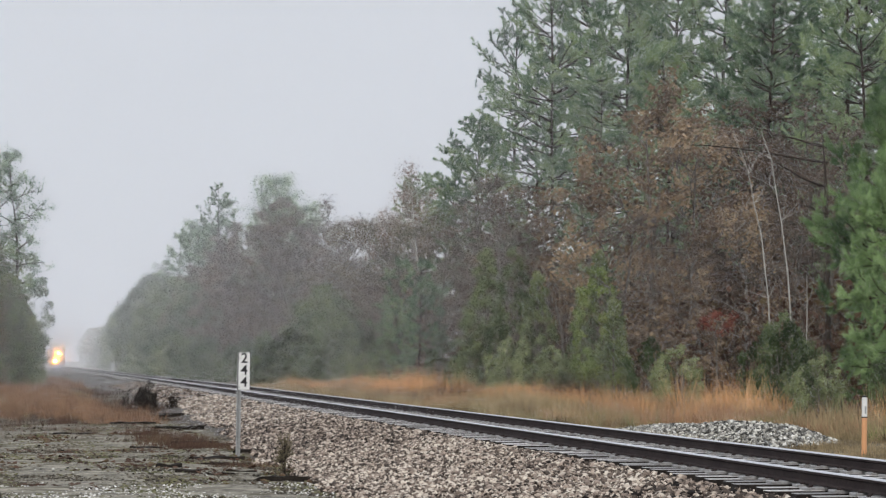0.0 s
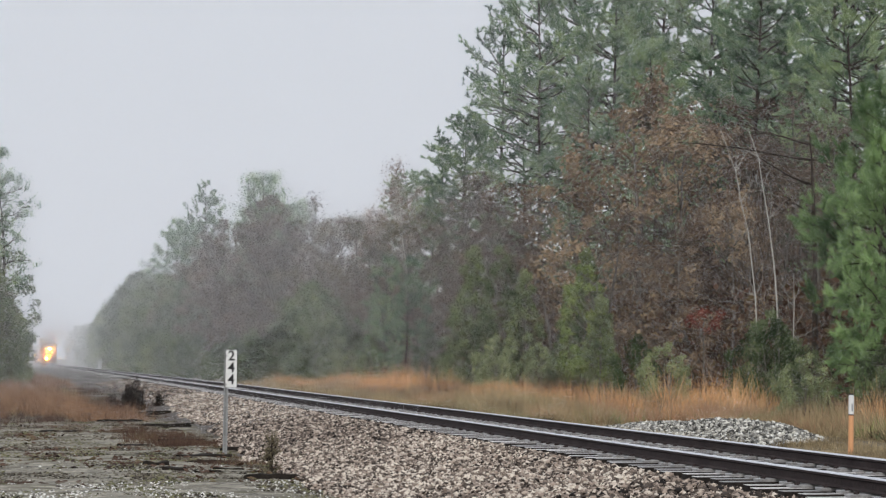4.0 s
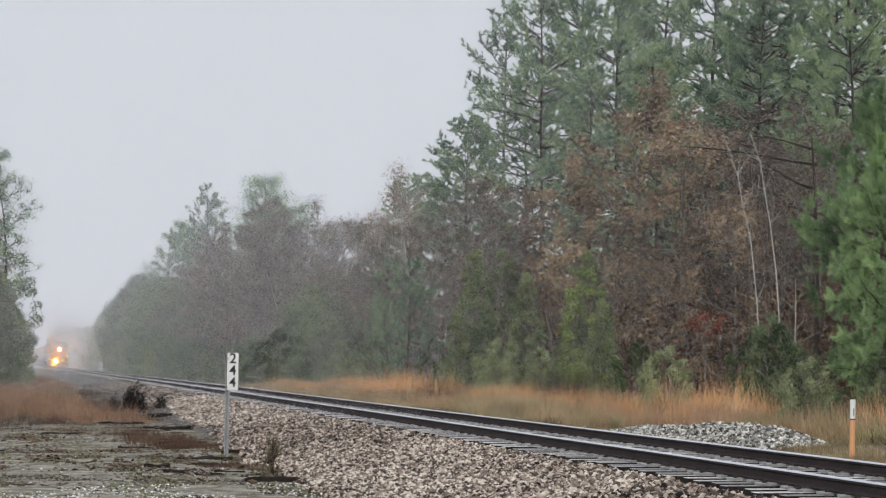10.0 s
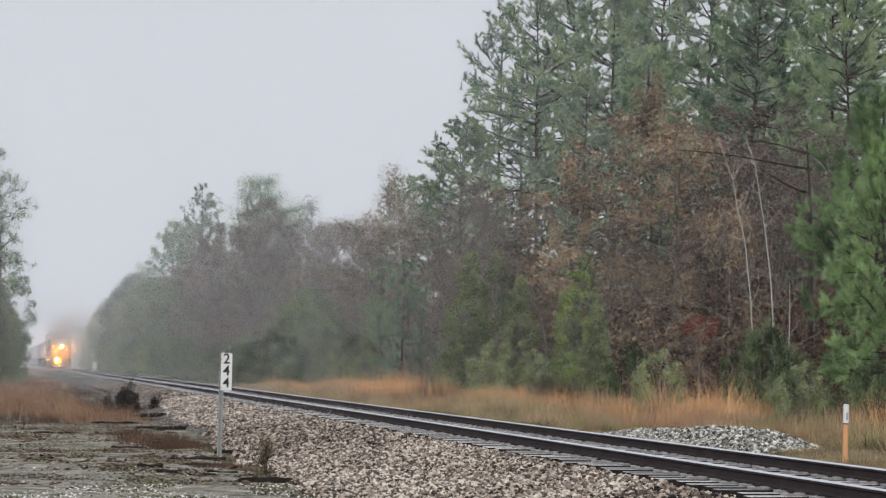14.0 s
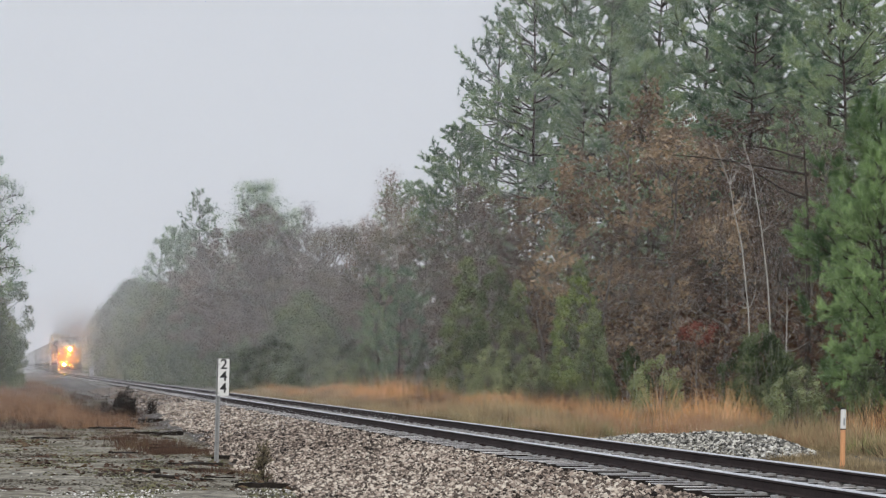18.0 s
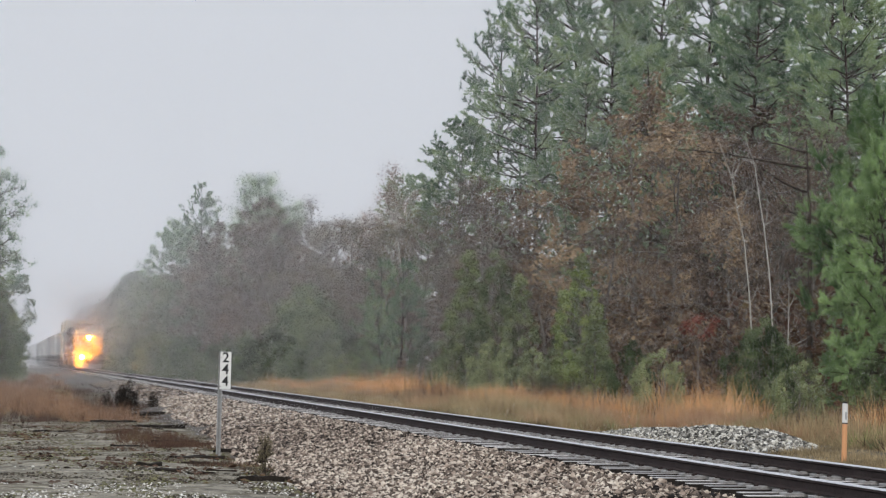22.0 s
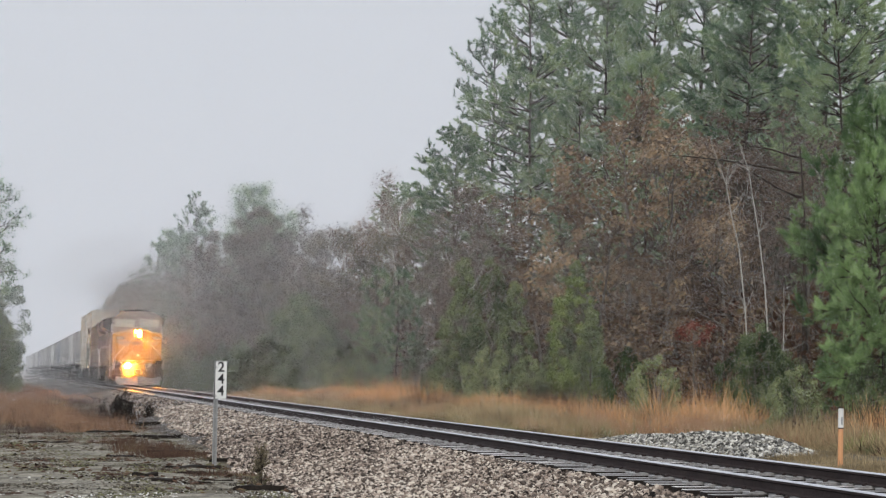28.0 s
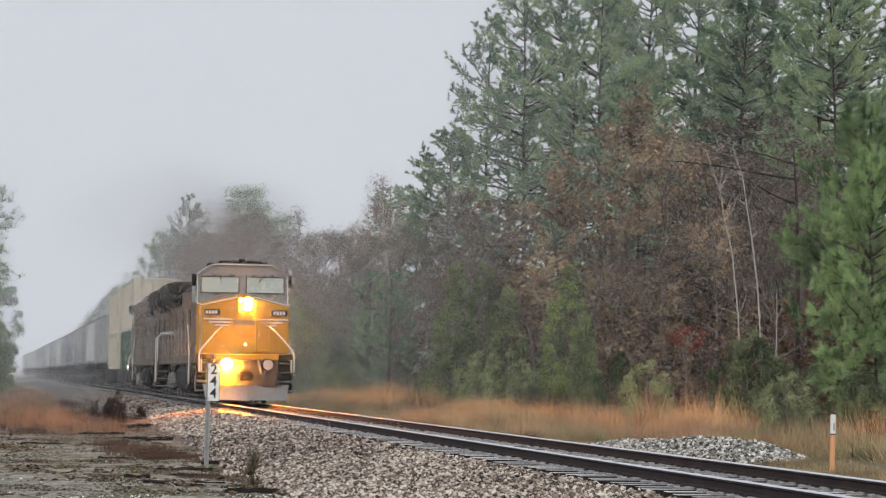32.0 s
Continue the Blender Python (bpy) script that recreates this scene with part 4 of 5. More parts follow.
        keep = (drift > gaps) & ~((np.abs(x - 14.4) < 2.4) & (y < 59.0) & (y > 40.0) & (high > 0.3)) & ~((np.abs(x - 15.3) < 1.45) & (y < 58.0) & (y > 43.0 + (x - 14.0) * 1.2)) & ~((x > 10) & (y < 42) & (high > 0.3))
        x, y, drift = x[keep], y[keep], drift[keep]
        z = np.array([height(a, b) for a, b in zip(x, y)]) - 0.05
        size = np.clip(0.55 + 0.75 * (drift - gaps), 0.4, 1.25) * rng.uniform(0.6, 1.2, len(x))
        at = np.stack([x, y, z], 1)
        way = np.stack([rng.normal(0, 0.14, len(x)), rng.normal(0, 0.14, len(x)), np.ones(len(x))], 1)
        v, f = blades(at, way, 1.0, wide, rng, lean, each)
        v = v.reshape(len(x), each, 3, 3)
        root = at[:, None, None, :]
        v = root + (v - root) * np.array([1, 1, 1]) * np.where(np.arange(3) == 2, 1, 0)[None, None, :, None] * (size * high)[:, None, None, None] + (v - root) * np.where(np.arange(3) == 2, 0, 1)[None, None, :, None]
        v = v + rng.normal(0, 0.10, (len(x), each, 1, 3)) * np.array([1, 1, 0])
        vs.append(v.reshape(-1, 3))
        fs.append(f + n)
        n += f.size
    ob = new(name, mesh(name, np.concatenate(vs), np.concatenate(fs), mat))
    tagged(ob, label, "grass", kind="stuff")


grass("tall_grass", M["sedge"], "tall orange-brown broomsedge in late autumn", [(17.6, 20.2, 63, 71, 380, 22), (15.8, 19.5, 78, 98, 1300, 20), (18.2, 20.5, 45, 90, 1500, 18), (15.2, 18.2, 60, 90, 700, 18), (14.5, 20, 96, 140, 3600, 16)], 6, 1.2, 0.02, 0.08)
grass("tall_grass", M["sedge"], "tall clumps of orange-brown broomsedge", [(18.2, 19.6, 60, 66, 70, 24), (15.5, 17.2, 92, 106, 130, 20), (19.2, 20.6, 46, 54, 50, 20)], 26, 1.2, 0.018, -1.0)
grass("weeds", M["weeds"], "dry weeds in olive and tan", [(12.2, 20.5, 40, 90, 8500, 20), (12.2, 19, 90, 142, 3600, 16)], 7, 0.72, 0.02, -0.35, 0.6)
grass("weeds", M["brown_grass"], "brown tangled weeds in the grass", [(13.5, 20.5, 44, 95, 4200, 18), (13.5, 19.5, 95, 140, 1600, 16)], 25, 0.95, 0.018, 0.0, 0.4)
grass("weeds", M["dark_weeds"], "tall dead brown stalks in the grass", [(13.5, 20.5, 42, 95, 1700, 7), (13.5, 19, 95, 140, 600, 6)], 21, 1.35, 0.016, 0.0, 0.12)
grass("weeds", M["dark_weeds"], "low dark weeds at the foot of the bank", [(11.6, 13.6, 36, 140, 6000, 14)], 27, 0.45, 0.02, -0.15, 0.7)
grass("weeds", M["green"], "low green weeds in the grass", [(12.5, 20, 42, 95, 2400, 24), (13, 19, 95, 142, 700, 18)], 22, 0.62, 0.02, 0.05, 0.5)
grass("weeds", M["yellow_green"], "yellowing weeds in the grass", [(14, 20.4, 42, 80, 700, 22)], 28, 0.9, 0.018, 0.12, 0.35)
grass("weeds", M["weeds"], "low tan grass", [(11.8, 20, 34, 60, 9000, 16)], 23, 0.2, 0.016, -0.6, 0.5)

grass("weeds", M["olive_leaf"], "leafy olive weeds among the dry grass", [(13.0, 20.2, 44, 95, 900, 16), (13, 18.5, 95, 140, 500, 12)], 61, 0.5, 0.05, 0.1, 0.9)
grass("weeds", M["weeds"], "broken pale stalks lying in the grass", [(13.2, 20.2, 44, 95, 1000, 8), (13, 18.5, 95, 140, 400, 8)], 62, 0.75, 0.03, 0.0, 1.1)
grass("weeds", M["dark_weeds"], "dark leafy weeds among the dry grass", [(13.0, 20.2, 44, 100, 800, 14)], 63, 0.55, 0.045, 0.12, 0.9)

# pale slim stems, crooked and leaning
rng = np.random.default_rng(17)
for dx, bend in ((0.0, ((0, -0.2), (-0.05, 2.4), (-0.22, 4.4), (-0.37, 6.0), (-0.62, 7.0), (-0.8, 7.9), (-1.14, 8.8))), (-0.8, ((0, -0.2), (-0.1, 1.9), (-0.15, 3.6), (-0.4, 5.5), (-0.68, 6.5), (-0.85, 7.4), (-1.3, 8.7))), (0.3, ((0, -0.2), (0.1, 1.2), (0.0, 2.3), (0.13, 3.3), (0.1, 4.3)))):
    ob = thing("bare_sapling", "slim crooked sapling with pale bare bark", "tree", "autumn trees at the edge of the woods", at=pose(23.7 + dx, 71.2 + rng.uniform(-0.4, 0.4), 0))
    w = Wood()
    p = np.array([(a + rng.normal(0, 0.05), rng.normal(0, 0.05), b) for a, b in bend])
    w.limb(p, 0.026, 0.01, 6)
    for k in range(2, len(p) - 1):
        for s in range(3):
            w.limb(curve(p[k], (rng.normal(0, 1), rng.normal(0, 1), 0.7), rng.uniform(0.4, 1.3), rng, 0.05, 0.25, 5), 0.010, 0.004, 4)
    part("trunk", w.mesh("trunk", M["pale_bark"]), None, ob)

# a dead pine with long bare limbs
ob = thing("dead_pine", "dead dark pine with long bare limbs", "pine tree", at=pose(26.2, 75.5, 0))
w = Wood()
p = curve((0, 0, -0.2), (0.03, 0, 1), 9.2, rng, 0.03, 0.02, 9)
w.limb(p, 0.13, 0.03, 7)
part("trunk", w.mesh("trunk", M["bark"]), None, ob)
for z, ln, a, up in ((8.2, 4.6, 178, 0.10), (7.4, 2.6, 205, 0.15), (8.7, 2.0, 150, 0.2), (6.5, 1.8, 230, 0.1)):
    w = Wood()
    q = curve((0, 0, z), (math.cos(radians(a)), math.sin(radians(a)), up), ln, rng, 0.0, 0.07, 8)
    w.limb(q, 0.05, 0.012, 5)
    for k in (2, 3, 4, 5, 6):
        w.limb(curve(q[k], (rng.normal(-0.4, 0.6), rng.normal(0, 0.6), rng.normal(0.1, 0.3)), rng.uniform(0.4, 0.9), rng, 0.0, 0.15, 4), 0.012, 0.004, 4)
    part("limb", w.mesh("limb", M["bark"]), None, ob)

grass("tall_grass", M["brown_grass"], "brown broomsedge in late autumn", [(-8, 2.4, 66, 130, 3600, 16), (1.8, 3.6, 62, 74, 260, 14), (-8, 3.8, 130, 230, 2600, 12)], 8, 0.72, 0.018, -0.15)
grass("weeds", M["weeds"], "dry weeds in olive and tan", [(-8, 3.0, 70, 130, 1500, 14)], 14, 0.32, 0.024, -0.3, 0.35)
grass("weeds", M["dark_weeds"], "dead dark weeds along the toe of the ballast", [(2.0, 4.5, 56, 78, 620, 10), (1.5, 5.0, 75, 150, 900, 9), (-7, 2.5, 62, 90, 900, 8)], 9, 0.5, 0.018, 0.0, 0.3)


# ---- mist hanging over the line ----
# the haze is put in as ten flat upright sheets of streaks
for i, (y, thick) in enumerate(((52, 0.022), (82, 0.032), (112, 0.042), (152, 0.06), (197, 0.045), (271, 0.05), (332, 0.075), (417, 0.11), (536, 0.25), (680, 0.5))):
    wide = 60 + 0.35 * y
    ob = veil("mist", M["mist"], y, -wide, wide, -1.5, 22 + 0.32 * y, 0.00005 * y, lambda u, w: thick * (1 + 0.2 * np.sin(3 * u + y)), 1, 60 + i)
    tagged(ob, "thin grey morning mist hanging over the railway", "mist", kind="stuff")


# ---- things beside the track ----
def lettering(name, text, size, mat, parent, m):
    """Flat letters of the built-in font as a mesh."""
    c = bpy.data.curves.new(name, "FONT")
    c.body, c.size, c.align_x, c.extrude = text, size, "CENTER", 0.001
    c.offset = 0.003
    tmp = bpy.data.objects.new(name, c)
    me = bpy.data.meshes.new_from_object(tmp)
    bpy.data.objects.remove(tmp)
    me.materials.append(mat)
    ob = part(name, me, None, parent)
    ob.matrix_basis = m
    return ob


def milepost():
    ob = thing("milepost", "grey steel milepost with a white plate reading 244", "milepost", at=pose(3.76, 41.6, -0.02, 0, 0.6, -5))
    part("post", extruded([(-0.04, -0.02), (-0.02, -0.02), (-0.015, 0.02), (0.015, 0.02), (0.02, -0.02), (0.04, -0.02), (0.035, 0.03), (-0.035, 0.03)], "z", -0.3, 1.815, 0.003), M["steel_post"], ob)
    plate = part("plate", boxes((-0.025, 0.19, -0.032, -0.024, 1.157, 1.81), bevel=0.003), M["sign_white"], ob, "white plate with black figures")
    part("edge", boxes((-0.025, -0.013, -0.0345, -0.0325, 1.157, 1.81), (0.183, 0.19, -0.0345, -0.0325, 1.157, 1.81), (-0.013, 0.183, -0.0345, -0.0325, 1.803, 1.81)), M["black"], plate)
    for i, ch in enumerate("244"):
        lettering("numeral", ch, 0.243, M["black"], plate, pose(0.086, -0.0345, 1.624 - 0.205 * i, 90, 0, 0))
    part("bolt", disc((0, -0.037, 1.7), 0.012, 0.012), M["steel_post"], ob)
    part("bolt", disc((0, -0.037, 1.2), 0.012, 0.012), M["steel_post"], ob)


milepost()


def line_marker():
    ob = thing("marker_post", "orange plastic marker post with a white top", "marker post", at=pose(14.48, 39.9, -0.05, 0, 1.0, 0))
    part("post", disc((0, 0, 0.3), 0.046, 0.9, "z", 16), M["marker_orange"], ob)
    part("sleeve", disc((0, 0, 0.90), 0.048, 0.36, "z", 16, 0.01), M["sign_white"], ob, "white sleeve")
    part("cap", disc((0, 0, 1.09), 0.042, 0.03, "z", 16, 0.008), M["black"], ob, "dark cap")
    part("band", disc((0, 0, 0.735), 0.049, 0.02, "z", 16), M["black"], ob)
    part("decal", boxes((-0.014, 0.014, -0.0505, -0.0485, 0.80, 0.93)), M["steel_post"], ob)


line_marker()


def cabinet(x, y, wide, high, label):
    ob = thing("signal_cabinet", label, "cabinet", "cabinets beside the track", at=pose(x, y, height(x, y) - 0.05))
    part("base", boxes((-wide / 2 - 0.1, wide / 2 + 0.1, -0.5, 0.5, 0, 0.2), bevel=0.02), M["pale_stone"], ob)
    part("body", boxes((-wide / 2, wide / 2, -0.4, 0.4, 0.2, high), bevel=0.03), M["box_white"], ob)
    part("roof", boxes((-wide / 2 - 0.06, wide / 2 + 0.06, -0.47, 0.47, high, high + 0.07), bevel=0.02), M["steel_post"], ob)
    part("door", boxes((-wide / 2 + 0.06, wide / 2 - 0.06, -0.425, -0.402, 0.3, high - 0.1), bevel=0.01), M["box_white"], ob)


cabinet(13.7, 356, 0.6, 1.6, "tall white signal cabinet beside the track")
cabinet(14.3, 330, 0.26, 0.85, "small white cabinet beside the track")

# rotten planks and limbs at the toe of the ballast
rng = np.random.default_rng(33)
chips = [(rng.uniform(2.5, 4.1), rng.uniform(32, 62), rng.uniform(0.15, 0.45), rng.uniform(-40, 40), rng.uniform(0.025, 0.045)) for k in range(9)]
for x, y, ln, turn, thick in chips + [(4.05, 69.0, 1.8, 6, 0.13), (3.7, 56.0, 1.15, 10, 0.09), (3.3, 40.4, 0.9, 4, 0.06), (4.15, 42.6, 0.75, 4, 0.06), (3.38, 31.0, 0.66, 6, 0.07), (3.55, 32.0, 0.4, -30, 0.04), (3.4, 47, 0.9, 8, 0.06), (3.0, 37.4, 0.5, 10, 0.05), (2.2, 35.6, 0.36, 14, 0.07), (2.35, 33.8, 0.32, -6, 0.06), (2.4, 45.2, 0.6, 6, 0.05), (1.2, 52.5, 0.9, 8, 0.06), (2.9, 62.0, 1.1, -6, 0.08), (3.5, 66.0, 1.2, 4, 0.09)]:
    ob = thing("timber_scrap", "dark rotten piece of timber lying on the ground", "timber", "timber scraps beside the ballast", at=pose(x, y, max(height(x, y), bed_height(x) if x > 3.3 else -1) + 0.02 + thick * 0.62, 0, 0, turn))
    bm = bmesh.new()
    bmesh.ops.create_grid(bm, x_segments=9, y_segments=2, size=0.5)
    bmesh.ops.solidify(bm, geom=bm.faces[:], thickness=0.5)
    for v in bm.verts:
        e = abs(v.co.x) * 2
        v.co = Vector((v.co.x * ln, v.co.y * thick * 2.6 * (1 - 0.6 * e ** 3), v.co.z * thick * 1.9))
        v.co += Vector((noise.noise((v.co.y * 40, x, 1)) * 0.09 * ln, noise.noise((v.co.x * 6, y, 2)) * thick * 0.35, noise.noise((v.co.x * 5, v.co.y * 9, y)) * thick * 0.6))
    part("plank", bm, M["char"], ob)

BURNT = [broadleaf_meshes(k, 1, 0.24, 620, 0.05, M["char"], M["char"], 0.1, 7, up=0.9, thick=0.02, stems=3, clump=0.1) for k in (95, 96)]
grove("dead_shrub", BURNT, 1, [(3.92, 75.2, 1.25), (4.86, 77.0, 0.7), (4.12, 75.6, 0.7), (3.72, 75.4, 0.8), (3.3, 66, 0.3), (3.2, 32.4, 0.13)], "dead blackened seedling beside the ballast", "shrub", "dead shrubs beside the ballast", 18, 0.5, 0.02)
SPRIG = [pine_meshes(97, 0.6, 0.1, 0.2, 12, 0.07, M["olive_leaf"], thick=0.014, each=12, wide=0.009, dense=1.4)]
grove("pine_seedling", SPRIG, 0.6, [(3.68, 33.4, 0.42)], "small dark pine seedling in the ballast", "pine seedling", "", 19, 0.62, 0.03)
grass("weeds", M["dark_weeds"], "low dead reddish weeds on the hardpan", [(2.9, 4.0, 36.5, 46, 1300, 12), (2.4, 3.7, 44, 52, 350, 9), (0.8, 3.6, 52, 66, 420, 9), (-6, 1.5, 50, 66, 500, 8)], 10, 0.26, 0.018, -0.2, 0.5)
grass("weeds", M["weeds"], "low olive weeds and moss tufts on the hardpan", [(2.4, 3.9, 33, 44, 260, 9), (-6, 3, 38, 60, 700, 7), (3.2, 4.1, 32, 50, 160, 9)], 13, 0.10, 0.014)


# ---- the train: fronts face the eye, y runs back along the train, z is up from the rail ----
def wheelset(parent, y, radius=0.53):
    ob = part("wheelset", join_bm(disc((-0.76, 0, 0), radius, 0.13, "x", 20, 0.02), disc((0.76, 0, 0), radius, 0.13, "x", 20, 0.02), disc((0, 0, 0), 0.09, 1.5, "x", 10)), M["truck"], parent)
    ob.matrix_basis = pose(0, y, radius)
    return ob


def bogie(parent, y, axles, radius, wide):
    """A truck: two side frames with journal boxes and springs, and its wheelsets."""
    ob = part("truck", boxes((-0.5, 0.5, y - axles[-1] * 0.4, y + axles[-1] * 0.4, radius, radius + 0.25)), M["truck"], parent)
    for s in (-1, 1):
        a, b = sorted((s * (wide - 0.13), s * wide))
        span = axles[-1] + 0.45
        prof = [(y - span, radius - 0.1), (y - span, radius + 0.18), (y - span + 0.4, radius + 0.42), (y + span - 0.4, radius + 0.42), (y + span, radius + 0.18), (y + span, radius - 0.1), (y + span - 0.5, radius + 0.05), (y - span + 0.5, radius + 0.05)]
        part("side_frame", extruded(prof, "x", a, b, 0.02), M["truck"], ob)
        for d in axles:
            part("journal_box", boxes((min(a, b + s * 0.05), max(b, a + s * 0.05), y + d - 0.18, y + d + 0.18, radius - 0.18, radius + 0.16), bevel=0.03), M["soot"], ob)
        for d in axles[:-1]:
            m = y + d + (axles[1] - axles[0]) / 2
            part("spring", disc(((a + b) / 2 + s * 0.04, m, radius + 0.05), 0.12, 0.4, "z", 12), M["truck"], ob)
    return [wheelset(ob, y + d, radius) for d in axles]


def locomotive(lit):
    loco = thing("locomotive", "yellow and grey diesel freight locomotive, headlights burning" if lit else "trailing yellow and grey diesel freight locomotive facing backwards", "locomotive", "locomotives of the train")
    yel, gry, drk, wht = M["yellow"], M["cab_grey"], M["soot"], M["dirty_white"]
    # under the deck
    plow = bmesh.new()
    for pts in ([(-1.3, 0.5, 0.12), (0, 0.2, 0.12), (0, 0.4, 0.62), (-1.4, 0.66, 0.62)], [(0, 0.2, 0.12), (1.3, 0.5, 0.12), (1.4, 0.66, 0.62), (0, 0.4, 0.62)]):
        front = [plow.verts.new(p) for p in pts]
        back = [plow.verts.new((p[0], p[1] + 0.06, p[2])) for p in pts]
        plow.faces.new(front)
        plow.faces.new(back[::-1])
        for i in range(4):
            plow.faces.new((front[i], back[i], back[(i + 1) % 4], front[(i + 1) % 4]))
    bmesh.ops.recalc_face_normals(plow, faces=plow.faces[:])
    part("plow", plow, M["cab_grey"], loco, "grey snow plow")
    part("pilot", boxes((-1.02, 1.02, 0.46, 0.7, 0.55, 1.42), bevel=0.02), M["dirty_shaded_yellow"], loco)
    part("buffer_beam", boxes((-1.03, 1.03, 0.43, 0.5, 1.42, 1.6), bevel=0.015), yel, loco)
    part("coupler", join_bm(boxes((-0.17, 0.17, -0.05, 0.5, 0.78, 1.02), bevel=0.04), boxes((-0.27, 0.12, -0.12, 0.05, 0.74, 1.08), bevel=0.05)), drk, loco)
    part("deck", boxes((-1.5, 1.5, 0.52, 21.9, 1.44, 1.6), bevel=0.02), drk, loco)
    part("sill", boxes((-1.54, -1.48, 1.7, 20.6, 1.3, 1.62), (1.48, 1.54, 1.7, 20.6, 1.3, 1.62), bevel=0.01), M["dirty_shaded_yellow"], loco)
    for s in (-1, 1):
        for y0 in (0.72, 21.0):
            a, b = sorted((s * 1.05, s * 1.56))
            st = part("steps", boxes((a, b, y0 + 0.55, y0 + 0.62, 0.35, 1.4), (s * 1.05 - 0.02, s * 1.05 + 0.02, y0, y0 + 0.6, 0.35, 1.4)), drk, loco)
            for k in range(4):
                part("tread", boxes((a, b, y0 - 0.05 + 0.08 * k, y0 + 0.5, 0.40 + 0.3 * k, 0.44 + 0.3 * k), bevel=0.006), gry, st)
    tank = [(-1.35, 0.95), (-1.35, 0.55), (-1.0, 0.22), (1.0, 0.22), (1.35, 0.55), (1.35, 0.95), (1.2, 1.2), (-1.2, 1.2)]
    part("fuel_tank", extruded(tank, "y", 8.2, 13.8, 0.04), drk, loco)
    for s in (-1, 1):
        part("air_tank", disc((s * 1.15, 15, 1.1), 0.2, 1.8, "y", 14, 0.03), drk, loco)
    wheels = bogie(loco, 4.3, [-1.95, 0.0, 1.95], 0.53, 1.2) + bogie(loco, 17.9, [-1.95, 0.0, 1.95], 0.53, 1.2)
    # nose and cab
    nose = part("nose", extruded([(-1.42, 1.6), (1.42, 1.6), (1.42, 3.2), (0, 3.52), (-1.42, 3.2)], "y", 1.05, 2.255, 0.06), yel, loco)
    part("nose_seam", boxes((-0.985, -0.975, 1.044, 1.052, 1.66, 2.8), (0.975, 0.985, 1.044, 1.052, 1.66, 2.8), (-1.36, 1.36, 1.044, 1.052, 2.8, 2.81)), M["dirty_shaded_yellow"], nose)
    part("nose_door", boxes((0.36, 0.78, 1.03, 1.055, 1.68, 2.75), bevel=0.012), yel, nose)
    part("door_handle", rods([(0.43, 1.03, 2.1), (0.43, 0.98, 2.12), (0.43, 0.98, 2.3), (0.43, 1.03, 2.32)], radius=0.012), wht, nose)
    part("cab_front", extruded([(-1.5, 1.6), (1.5, 1.6), (1.5, 3.27), (0, 3.62), (-1.5, 3.27)], "y", 2.26, 2.34, 0.01), yel, loco)
    cab_top = part("cab_front_top", extruded([(-1.5, 3.272), (0, 3.622), (1.5, 3.272), (1.5, 4.2), (0.95, 4.56), (-0.95, 4.56), (-1.5, 4.2)], "y", 2.27, 2.34, 0.01), gry, loco)
    # cab shell in the darker yellow, which holds the shade of its sides
    part("cab", extruded([(-1.5, 1.6), (1.5, 1.6), (1.5, 4.2), (0.95, 4.56), (-0.95, 4.56), (-1.5, 4.2)], "y", 2.345, 4.7, 0.03), M["dirty_shaded_yellow"], loco)
    part("cab_roof", extruded([(-1.53, 4.17), (-0.97, 4.57), (0.97, 4.57), (1.53, 4.17), (1.53, 4.22), (0.98, 4.61), (-0.98, 4.61), (-1.53, 4.22)], "y", 2.2, 4.75, 0.008), gry, loco)
    part("roof_gear", boxes((-0.7, 0.7, 2.9, 4.2, 4.6, 4.74), (-0.12, 0.12, 2.5, 2.7, 4.6, 4.78), (-1.0, -0.55, 4.3, 4.6, 4.58, 4.72), (0.4, 0.95, 3.2, 3.9, 4.58, 4.7), bevel=0.03), drk, loco, "black roof equipment")
    for s in (-1, 1):
        a, b = sorted((s * 0.14, s * 1.36))
        win = part("windshield", boxes((a, b, 2.255, 2.266, 3.65, 4.15), bevel=0.004), M["sky_glass"], cab_top, "windshield paled by a sky reflection put into its colour")
        part("window_frame", boxes((a - 0.026, b + 0.026, 2.24, 2.268, 4.15, 4.176), (a - 0.026, b + 0.026, 2.24, 2.268, 3.624, 3.65), (a - 0.026, a, 2.24, 2.268, 3.65, 4.15), (b, b + 0.026, 2.24, 2.268, 3.65, 4.15)), M["black"], win)
        part("wiper", rods([(s * 0.75, 2.23, 4.24), (s * 0.6 - 0.1, 2.235, 3.98)], radius=0.016), M["black"], win)
        part("wiper", rods([(s * 0.75, 2.23, 3.62), (s * 0.95, 2.235, 3.58)], radius=0.016), M["black"], win)
        for x0 in (0.3, 0.9):
            part("visor", boxes((min(s * x0, s * (x0 + 0.12)), max(s * x0, s * (x0 + 0.12)), 2.2, 2.3, 4.2, 4.24)), drk, cab_top)
        c, d = sorted((s * 1.49, s * 1.66))
        part("mirror", boxes((c, d, 2.5, 2.6, 3.85, 4.25), bevel=0.02), drk, loco, "dark side mirror")
        c, d = sorted((s * 1.505, s * 1.515))
        sw = part("side_window", boxes((c, d, 2.75, 3.45, 3.35, 3.95), (c, d, 3.6, 4.3, 3.35, 3.95), bevel=0.003), M["sky_glass"], loco)
